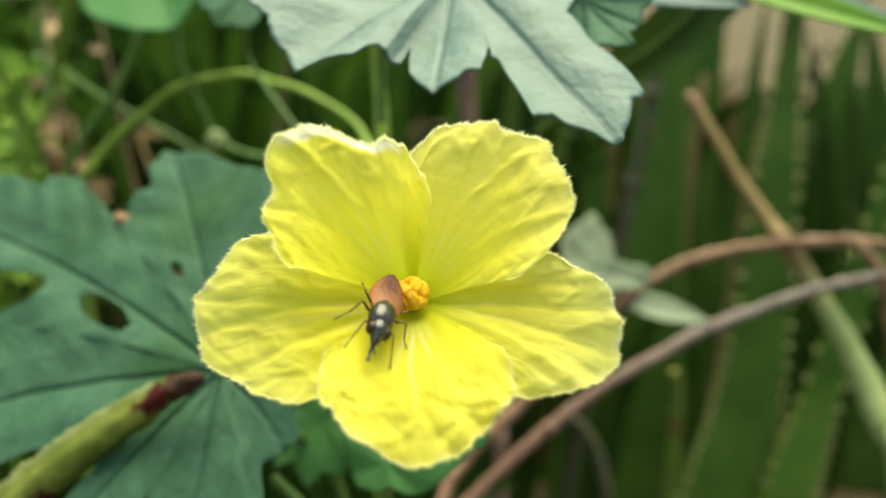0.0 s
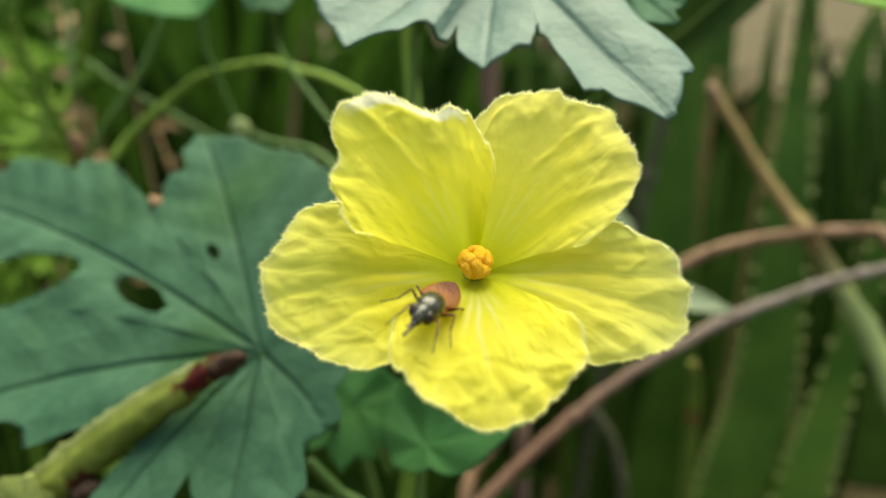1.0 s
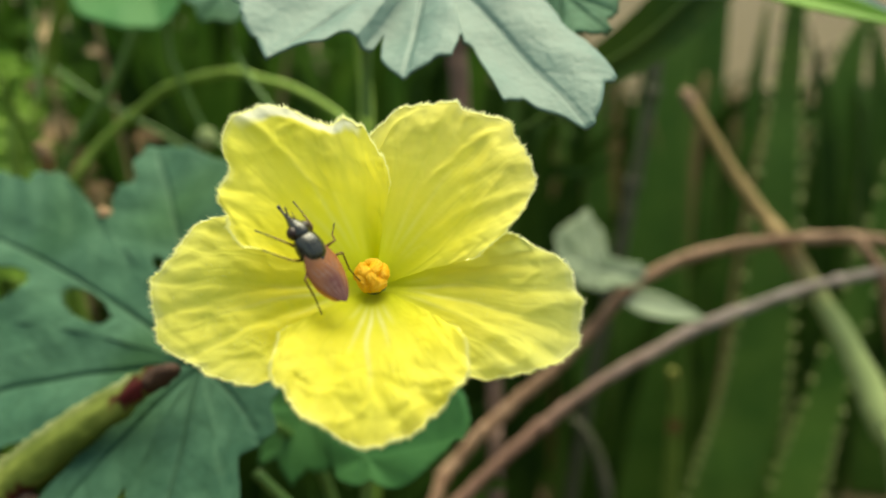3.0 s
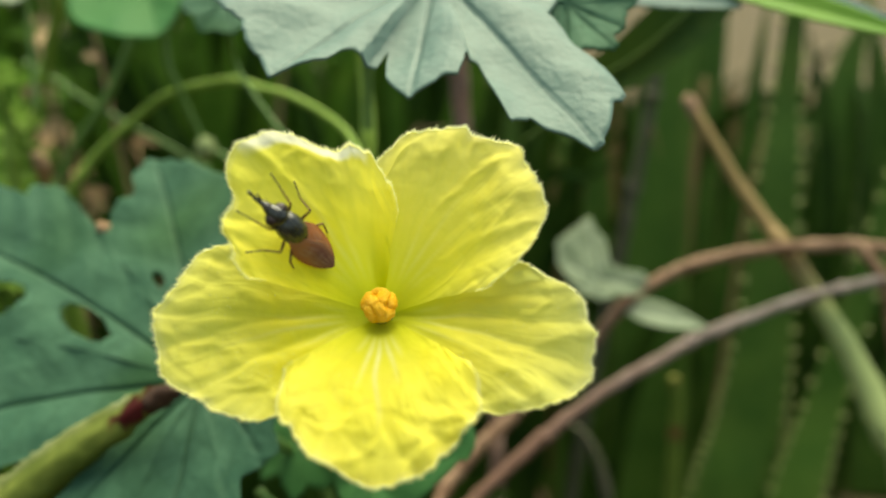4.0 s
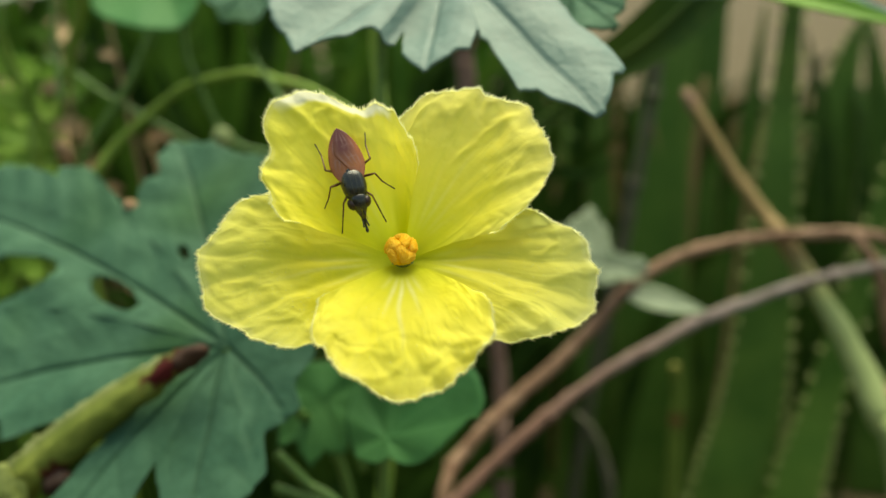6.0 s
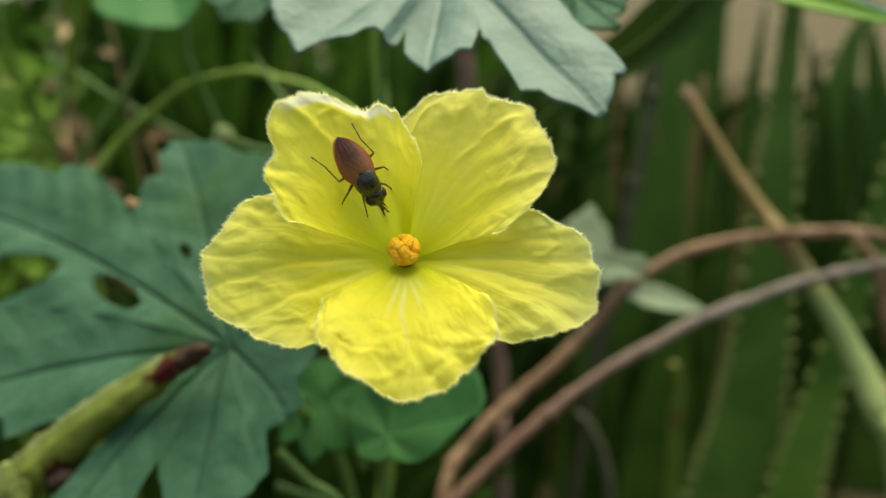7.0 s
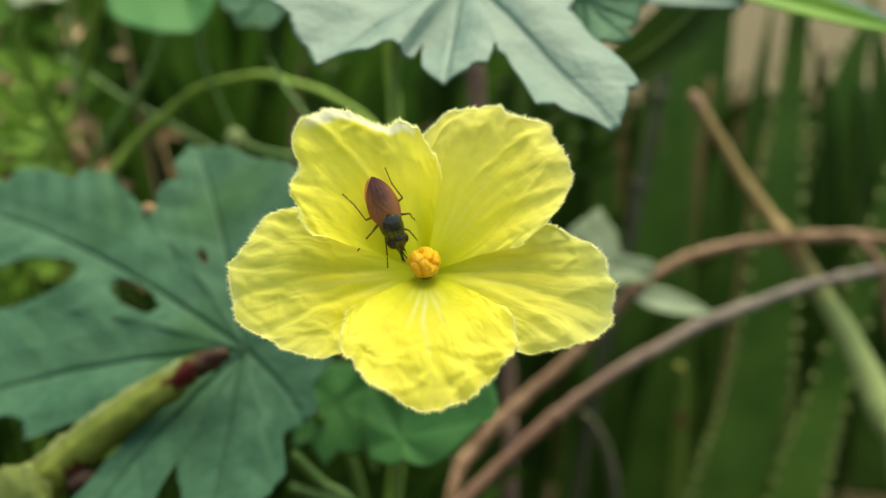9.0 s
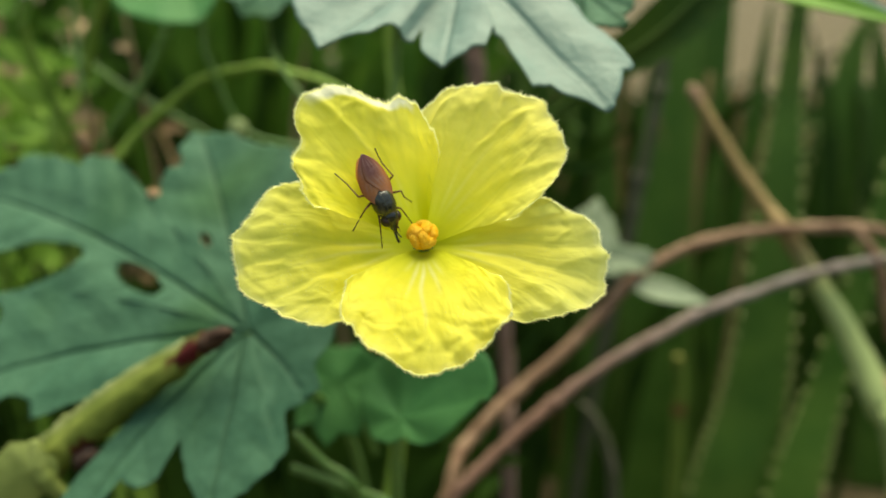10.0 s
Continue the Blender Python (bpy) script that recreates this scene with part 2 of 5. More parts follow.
# ---- ground ----
def ground():
    bm = bmesh.new()
    steps = [-60, -30, -15, -8, -4, -2.5, -1.6, -1] + [-0.8 + 0.05 * i for i in range(33)] + [1, 1.6, 2.5, 4, 8, 15, 30, 60]
    rows = [[bm.verts.new((x, y + 0.4, 0.012 * noise.noise(Vector((x * 4, y * 4, 0))) + 0.006 * noise.noise(Vector((x * 17, y * 17, 3))))) for x in steps] for y in steps]
    for a, b in zip(rows, rows[1:]):
        for i in range(len(steps) - 1):
            bm.faces.new((a[i], a[i + 1], b[i + 1], b[i]))
    ob = part("ground", bm, SOIL, None)
    tagged(ob, "dry beige garden soil under the plants", "ground", kind="structure")


ground()


# ---- leaves ----
def blade(lobes, frame_x, frame_n, cup=0.0, droop=0.0, puff=0.0012, teeth=0.05, seed=1, gaps=(), n_around=300, n_out=30, tips=None, veins=0.9, saws=46, bow=0.0, keel=0.0, wave=0.13):
    """A palmate leaf blade about its stalk's end. lobes: (degrees, millimetres) at tips and bays going round."""
    x = Vector(frame_x).normalized()
    n = Vector(frame_n).normalized()
    y = n.cross(x).normalized()
    x = y.cross(n)
    # walk the outline at even steps, so that bays may cut straight in
    ring = []
    for (a0, r0), (a1, r1) in zip(lobes, lobes[1:] + [(lobes[0][0] + 360, lobes[0][1])]):
        ring += [(a0 + (a1 - a0) * k / 8, r0 + (r1 - r0) * k / 8) for k in range(8)]
    flat = [(r * math.cos(radians(a)), r * math.sin(radians(a))) for a, r in ring]
    run = [0.0]
    for (x0, y0), (x1, y1) in zip(flat, flat[1:] + flat[:1]):
        run.append(run[-1] + math.hypot(x1 - x0, y1 - y0))
    ring.append((ring[0][0] + 360, ring[0][1]))
    if tips is None:
        tips = [a for (_, r0), (a, r1), (_, r2) in zip(lobes, lobes[1:], lobes[2:]) if r1 > r0 and r1 > r2]
    bm = bmesh.new()
    vein = bm.verts.layers.float.new("vein")
    tone = bm.verts.layers.float.new("tone")
    middle = bm.verts.new((0, 0, 0))
    grid = []
    turned = list(zip(run, [a for a, _ in ring]))
    lengths = list(zip(run, [r for _, r in ring]))
    for i in range(n_around):
        step = run[-1] * i / n_around
        a, r = mix_of(turned, step), mix_of(lengths, step)
        saw = (i / n_around * saws + 1.5 * noise.noise(Vector((i * 0.05, seed, 0)))) % 1.0
        r *= 1 + teeth * (saw - 0.5) + teeth * 0.8 * noise.noise(Vector((i * 0.11, seed * 3, 1)))
        line = []
        for j in range(1, n_out + 1):
            u = j / n_out
            d = 0.001 * r * u
            best, off = 999, 0
            for tip in tips:
                # the side veins leave the stalk's end straight and bow a little towards the base
                w = (a - tip - bow * u * u * math.sin(radians(tip - 270)) + 180) % 360 - 180
                s = d * math.sin(radians(min(abs(w), 90)))
                if abs(w) < 80 and s < best:
                    best, off = s, w
            main = math.exp(-(best / (0.00042 * (1.15 - 0.7 * u))) ** 2)
            phase = (d * math.cos(radians(off)) - best * 0.75) / 0.0075 + (0.5 if off > 0 else 0)
            side = math.exp(-(((phase % 1.0) - 0.5) / 0.06) ** 2) * 0.65 * (1 - main)
            z = puff * min(1.0, best / 0.006) * (0.6 + 0.6 * abs((phase % 1.0) - 0.5)) - 0.5 * puff * main
            z += keel * best * math.exp(-(best / 0.006) ** 2) * (1 if off > 0 else -1)
            z += cup * d * d - droop * d * d * d + wave * d * noise.noise(Vector((a * 0.03, d * 25, seed)))
            z += 0.0007 * noise.noise(Vector((d * 120 * math.cos(radians(a)), d * 120 * math.sin(radians(a)), seed)))
            v = bm.verts.new(x * (d * math.cos(radians(a))) + y * (d * math.sin(radians(a))) + n * z)
            v[vein] = veins * min(1.0, main + side)
            v[tone] = max(0.0, min(1.0, 2.2 * noise.noise(Vector((d * 45 * math.cos(radians(a)), d * 45 * math.sin(radians(a)), seed + 5))) - 0.35))
            line.append(v)
        grid.append(line)
    for i in range(n_around):
        p, q = grid[i], grid[(i + 1) % n_around]
        bm.faces.new((middle, p[0], q[0]))
        for j in range(n_out - 1):
            bm.faces.new((p[j], p[j + 1], q[j + 1], q[j]))
    # eaten or open places between overlapping lobes
    dead = []
    for ga, gr, wa, wr, turn in gaps:
        cx, cy = 0.001 * gr * math.cos(radians(ga)), 0.001 * gr * math.sin(radians(ga))
        for f in bm.faces:
            c = f.calc_center_median()
            px, py = c.dot(x) - cx, c.dot(y) - cy
            al = px * math.cos(radians(turn)) + py * math.sin(radians(turn))
            ac = -px * math.sin(radians(turn)) + py * math.cos(radians(turn))
            if (al / (0.001 * wr)) ** 2 + (ac / (0.001 * wa)) ** 2 < 1:
                dead.append(f)
    if dead:
        bmesh.ops.delete(bm, geom=list(set(dead)), context="FACES")
    return bm


def thicken(ob, t):
    s = ob.modifiers.new("thickness", "SOLIDIFY")
    s.thickness, s.offset = t, -1
    return ob


vine = thing("gourd_vine", pose(0, 0, 0), "climbing gourd vine with lobed leaves, green stalks and tendrils", "vine")


def vine_leaf(origin, lobes, fx, fn, mat, label, stalk, stalk_r=0.0011, **kw):
    ob = part("leaf", blade(lobes, fx, fn, **kw), mat, vine, label)
    ob.matrix_basis = Matrix.Translation(origin)
    thicken(ob, 0.0003)
    bm = bmesh.new()
    tube(bm, [Vector(p) - Vector(origin) for p in stalk], [stalk_r * 0.8, stalk_r], 20, 8, 0.12)
    part("leaf_stalk", bm, STEM, ob)
    return ob


vine_leaf((0.0022, 0.1233, 0.3485),
          [(-13, 17), (10, 27), (25, 20), (50, 30), (75, 25), (95, 34), (125, 24), (150, 30), (175, 26), (190, 33), (203.9, 30.6), (210.4, 29.1), (216.8, 30.4), (222.3, 30.3), (230.1, 31.9), (232.5, 28.9),
           (238.4, 26.4), (239.6, 23.6), (242.4, 22.7), (247.1, 23.2), (250.3, 22.9), (250.5, 18.8), (254.8, 24.3), (262.9, 28.1), (271.8, 25.3), (275.3, 25.5), (279.1, 21.6), (282.2, 21.0), (284.0, 21.7), (285.3, 32.9),
           (289.6, 33.1), (291.1, 35.0), (294.0, 36.6), (296.6, 40.5), (298.2, 40.2), (305.2, 35.9), (307.3, 36.4), (309.2, 35.8), (313.0, 28.8), (313.4, 25.0), (322, 18.5)],
          (1, 0, 0), (0.05, -0.5199, 0.8528), LEAF_PALE, "broad pale grey-green lobed leaf with a blunt toothed edge",
          [(0.0022, 0.1237, 0.3481), (-0.004, 0.135, 0.345), (-0.011, 0.157, 0.335), (-0.0118, 0.154, 0.30), (-0.013, 0.158, 0.24)],
          cup=0.3, droop=0, puff=0.0008, teeth=0.012, seed=2, n_around=520, n_out=44, saws=60, keel=0.40, wave=0.03, tips=[10, 50, 95, 150, 230.1, 263.2, 297.1])
vine_leaf((-0.0347, 0.1125, 0.2890),
          [(45.0, 22.1), (71.9, 32.7), (79.6, 35.6), (94.7, 38.7), (96.8, 40.9), (111.0, 48.2), (115.5, 46.4), (115.7, 41.4), (120.7, 42.0), (127.0, 37.9), (128.7, 40.5), (129.5, 52.9), (133.1, 58.5), (135.7, 58.2),
           (138.2, 66.8), (140.7, 71.9), (143.3, 72.0), (149.7, 83.1), (156.1, 87.1), (161.7, 76.4), (164.9, 63.9), (170.8, 61.5), (179.2, 64.0), (190.7, 53.6), (196.2, 47.5), (198.1, 40.6), (199.1, 26.5), (205.0, 21.0),
           (215.8, 23.6), (223.3, 41.2), (232.3, 34.2), (232.5, 30.1), (239.0, 30.2), (243.2, 27.9), (244.1, 20.5), (266.2, 31.6), (270.3, 28.7), (280.9, 27.0), (294.2, 23.7), (299.2, 17.7), (320.0, 18.8), (326.7, 15.7), (361.0, 17.1), (386.2, 15.8)],
          (0.9840, -0.1114, 0.1390), (-0.2503, -0.6407, 0.7258), LEAF_DARK, "large dark blue-green lobed leaf with fine veins and a notched edge",
          [(-0.0347, 0.1129, 0.2886), (-0.030, 0.122, 0.275), (-0.022, 0.14, 0.25), (-0.018, 0.155, 0.2)],
          cup=0.2, droop=0, puff=0.0011, teeth=0.02, seed=4, saws=70, n_around=560, n_out=64, keel=0.07, bow=-9.0, wave=0.03,
          gaps=((151.4, 25.9, 2.3, 6.2, 146), (161.0, 55.0, 4.6, 16.5, 184.7), (172, 56.5, 4.0, 5.0, 172), (118.7, 21.3, 0.9, 1.8, 123), (195, 44, 3.0, 4.0, 150)), tips=[107, 144, 178, 222.5, 265, 318])
vine_leaf((-0.0232, 0.1330, 0.2675),
          [(0, 10), (40, 9), (90, 8), (150, 10), (185, 13), (200, 9), (225, 12), (240, 9), (262, 13), (275, 10), (295, 12), (315, 9), (340, 12)],
          (0.96, -0.15, 0.2), (-0.25, -0.65, 0.72), LEAF_GREEN, "small mid-green lobed leaf half hidden under the flower",
          [(-0.0232, 0.1333, 0.2671), (-0.021, 0.14, 0.26), (-0.018, 0.15, 0.24)], 0.0008,
          cup=1, puff=0.0002, teeth=0.08, seed=9, n_around=160, n_out=14, tips=[185, 225, 262, 295])
vine_leaf((-0.0089, 0.1103, 0.2731),
          [(0, 17), (9, 18.7), (27, 18.6), (50, 16.5), (75, 15), (95, 15), (125, 12.5), (150, 9), (180, 7), (230, 5), (287, 4), (320, 9), (345, 13)],
          (0.8796, -0.2705, 0.3913), (-0.4756, -0.5002, 0.7236), LEAF_GREEN, "small rounded mid-green leaf below the flower",
          [(-0.0089, 0.1106, 0.2728), (-0.0098, 0.1125, 0.2649), (-0.0103, 0.115, 0.2533), (-0.012, 0.13, 0.18)],
          cup=3, puff=0.0002, teeth=0.02, seed=6, n_around=120, n_out=14, tips=[27, 75, 120])
vine_leaf((-0.0680, 0.2050, 0.3445),
          [(0, 12), (60, 16), (120, 16), (188, 18.6), (214, 19), (241, 18), (269, 19.4), (288, 18.5), (307, 15.5), (324, 12)],
          (0.9987, -0.0311, 0.0404), (-0.0510, -0.6095, 0.7912), LEAF_GREEN, "mid-green rounded leaf hanging among the stems",
          [(-0.0680, 0.2053, 0.344), (-0.0660, 0.2080, 0.356), (-0.045, 0.195, 0.372), (-0.013, 0.168, 0.366)],
          cup=2, puff=0.0006, teeth=0.03, seed=8, n_around=120, n_out=14, tips=[188, 241, 288])


def stalk(name, points, radii, mat=STEM, label="", n=28, rough=0.12, seed=0, parent=vine):
    bm = bmesh.new()
    tube(bm, points, radii, n, 8, rough, seed)
    return part(name, bm, mat, parent, label)


stalk("main_stem", [(-0.02, 0.17, -0.01), (-0.016, 0.165, 0.1), (-0.018, 0.155, 0.2), (-0.013, 0.158, 0.24), (-0.0118, 0.154, 0.3068), (-0.012, 0.1594, 0.3225), (-0.0129, 0.1633, 0.3337), (-0.013, 0.168, 0.37)],
      [0.0022, 0.002, 0.0017, 0.0014, 0.0014], STEM_PALE)
stalk("tendril", [(-0.1000, 0.2000, 0.2850), (-0.0918, 0.2030, 0.2970), (-0.0893, 0.2060, 0.3010), (-0.0841, 0.2085, 0.3063), (-0.0777, 0.2100, 0.3113), (-0.0712, 0.2110, 0.3164), (-0.0646, 0.2105, 0.3192), (-0.0564, 0.2090, 0.3211), (-0.0488, 0.2060, 0.3222), (-0.0410, 0.2000, 0.3208), (-0.0330, 0.1950, 0.3196), (-0.0188, 0.1800, 0.3141), (-0.0122, 0.157, 0.306)],
      [0.0012, 0.0013, 0.0012, 0.0010, 0.0008], STEM_PALE, "pale green arching stalk", 48)
stalk("tendril", [(-0.1, 0.19, 0.18), (-0.1000, 0.2000, 0.2850)], [0.0014, 0.0012], STEM_PALE)
stalk("tendril", [(-0.0915, 0.2100, 0.3480), (-0.0925, 0.2100, 0.3390), (-0.0960, 0.2100, 0.3304), (-0.1001, 0.2100, 0.3185), (-0.1030, 0.2050, 0.3101), (-0.1059, 0.2000, 0.3019), (-0.1, 0.2, 0.2), (-0.06, 0.185, 0.1), (-0.018, 0.167, 0.06)], [0.0014, 0.0014, 0.0013, 0.0016], STEM_PALE, "pale green upright stalk", 40)
stalk("tendril", [(-0.0800, 0.2360, 0.3390), (-0.0854, 0.2350, 0.3284), (-0.0919, 0.2350, 0.3169), (-0.0996, 0.2350, 0.3067), (-0.1081, 0.2350, 0.2962), (-0.12, 0.23, 0.27)], [0.0012, 0.0012, 0.0011], STEM, "thin green stalk")
stalk("tendril", [(-0.1160, 0.2350, 0.3240), (-0.1074, 0.2350, 0.3186), (-0.0997, 0.2350, 0.3127), (-0.0884, 0.2350, 0.3058), (-0.0786, 0.2350, 0.3000), (-0.066, 0.235, 0.292)], [0.0007, 0.0007, 0.0006], STEM, "thin green stalk")
stalk("tendril", [(-0.0650, 0.2050, 0.3400), (-0.0645, 0.2030, 0.3266), (-0.0632, 0.2037, 0.3221), (-0.0607, 0.2050, 0.3130), (-0.0576, 0.2057, 0.3060), (-0.0498, 0.2007, 0.3031), (-0.0346, 0.1900, 0.3016), (-0.0118, 0.155, 0.29)], [0.0007, 0.0008, 0.0009], STEM, "thin green stalk")
# stands for the pale leaf's shaded upper lobe, with shade as a darker colour
vine_leaf((0.0200, 0.1190, 0.3440), [(0, 10), (60, 9), (120, 8), (180, 8), (200, 10), (225, 9.5), (245, 9), (266, 8.9), (283, 8.7), (300.7, 10.2), (308.5, 10.4), (312, 8.7), (325, 8.8), (345, 8.4)],
          (0.99, -0.05, 0.05), (-0.1, -0.7, 0.7), LEAF_DARK, "dark green lobe beside the pale leaf, its shade put into the colour", [(0.0200, 0.1194, 0.3440), (0.0201, 0.1277, 0.3484), (0.02, 0.14, 0.36), (-0.0129, 0.1633, 0.345)], 0.0006,
          cup=1, puff=0.0005, teeth=0.06, seed=23, n_around=140, n_out=14, tips=[266, 304, 325])
vine_leaf((-0.0395, 0.1652, 0.3428), [(0, 9), (40, 8), (90, 8), (150, 9), (190, 8.2), (215, 6.4), (240, 8.2), (262, 7.0), (290, 8.6), (315, 6.6), (338, 8.8)],
          (0.99, -0.05, 0.05), (-0.1, -0.7, 0.7), LEAF_DARK, "dark blue-green lobed leaf in the shade of the pale one", [(-0.0396, 0.1658, 0.3428), (-0.0414, 0.1750, 0.3343), (-0.0387, 0.1767, 0.3242), (-0.0118, 0.155, 0.295)], 0.0006,
          cup=1, puff=0.0005, teeth=0.06, seed=21, n_around=140, n_out=14, tips=[190, 240, 290, 338])
vine_leaf((-0.0999, 0.2001, 0.3477), [(0, 13), (60, 12), (120, 12), (180, 12.5), (215, 10.5), (245, 11.8), (270, 9.8), (300, 11.5), (330, 11)],
          (0.99, -0.05, 0.05), (-0.05, -0.65, 0.75), LEAF_DULL, "pale bluish leaf at the edge of the bed", [(-0.1001, 0.2007, 0.3477), (-0.0996, 0.2087, 0.3419), (-0.0958, 0.1974, 0.3159)], 0.0007,
          cup=1, puff=0.0005, teeth=0.05, seed=22, n_around=140, n_out=14, tips=[180, 245, 300])
flake = bmesh.new()
blob(flake, (-0.0577, 0.1388, 0.3056), (0.0014, 0.0005, 0.0009), pose(0, 0, 0, -30, 20, 0).to_3x3(), 3, 0.5, 4)
part("dry_flake", flake, WILTED, vine, "small dry beige flake caught in the leaf's notch")
stalk("side_stem", [(-0.0293, 0.1181, 0.2651), (-0.0244, 0.1181, 0.2589), (-0.0173, 0.1183, 0.25), (-0.016, 0.14, 0.2), (-0.0178, 0.157, 0.17)], [0.0009, 0.0010, 0.0012])
stalk("side_stem", [(-0.0319, 0.1246, 0.2533), (-0.0224, 0.1236, 0.2501), (-0.0112, 0.1222, 0.2458), (-0.013, 0.15, 0.22)], [0.0009, 0.001])


def weed():
    ob = thing("weed", pose(-0.1, 0.2, 0), "light green leafy weed with a wilted pinkish flower head", "weed")
    base = Vector((-0.1, 0.2, 0))
    for pts, r in (([(-0.102, 0.205, -0.005), (-0.097, 0.205, 0.2), (-0.1000, 0.2050, 0.2945), (-0.1026, 0.2037, 0.3042), (-0.1056, 0.2025, 0.3150), (-0.1085, 0.2013, 0.3254), (-0.1093, 0.2000, 0.3340)], 0.0012),
                   ([(-0.100, 0.207, 0.22), (-0.1039, 0.2100, 0.2933), (-0.1093, 0.2100, 0.3045), (-0.1169, 0.2100, 0.3108), (-0.1254, 0.2100, 0.3155)], 0.001)):
        bm = bmesh.new()
        tube(bm, [Vector(p) - base for p in pts], [r * 1.4, r, r * 0.8], 40, 8, 0.15)
        part("stem", bm, STEM_PALE, ob)
    for a, b, w in (((-0.1030, 0.2040, 0.3050), (-0.1150, 0.2000, 0.3090), 0.0065), ((-0.1015, 0.2040, 0.3000), (-0.1160, 0.1980, 0.3010), 0.0075), ((-0.1050, 0.2030, 0.3130), (-0.1130, 0.1990, 0.3190), 0.0050),
                    ((-0.1060, 0.2025, 0.3160), (-0.1010, 0.1990, 0.3230), 0.0045), ((-0.1075, 0.2015, 0.3220), (-0.1160, 0.2000, 0.3300), 0.0055), ((-0.1093, 0.2000, 0.3330), (-0.1050, 0.1960, 0.3400), 0.0050),
                    ((-0.1095, 0.2100, 0.3045), (-0.1230, 0.2050, 0.3035), 0.0080), ((-0.1150, 0.2100, 0.3095), (-0.1240, 0.2060, 0.3220), 0.0060), ((-0.1035, 0.2045, 0.3020), (-0.0985, 0.2000, 0.3085), 0.0035)):
        ovate(Vector(a) - base, Vector(b) - base, w, (0.1, -0.7, 0.7), LEAF_YELLOW, ob, "soft yellow-green leaf")
    bm = bmesh.new()
    tube(bm, [Vector(p) - base for p in ((-0.1005, 0.2045, 0.2960), (-0.0988, 0.2020, 0.3000), (-0.0982, 0.2000, 0.3032), (-0.0990, 0.1990, 0.3060))], [0.0008, 0.0016, 0.0021, 0.0010], 16, 10, 0.4, 3)
    part("flower_head", bm, WILTED, ob, "wilted pinkish-beige flower head")


bm = bmesh.new()
blob(bm, (-0.0574, 0.2025, 0.3059), (0.0027, 0.0027, 0.0029), None, 3, 0.15, 3)
part("bud", bm, BUD, vine, "small round pale green bud")


# ---- the flower ----
FLOWER = Matrix.Translation((-0.003, 0.0715, 0.319)) @ pose(0, 0, 0, 46.8)
flower = thing("gourd_flower", FLOWER, "fresh yellow five-petalled gourd flower with crinkled, fuzzy-edged petals", "flower")


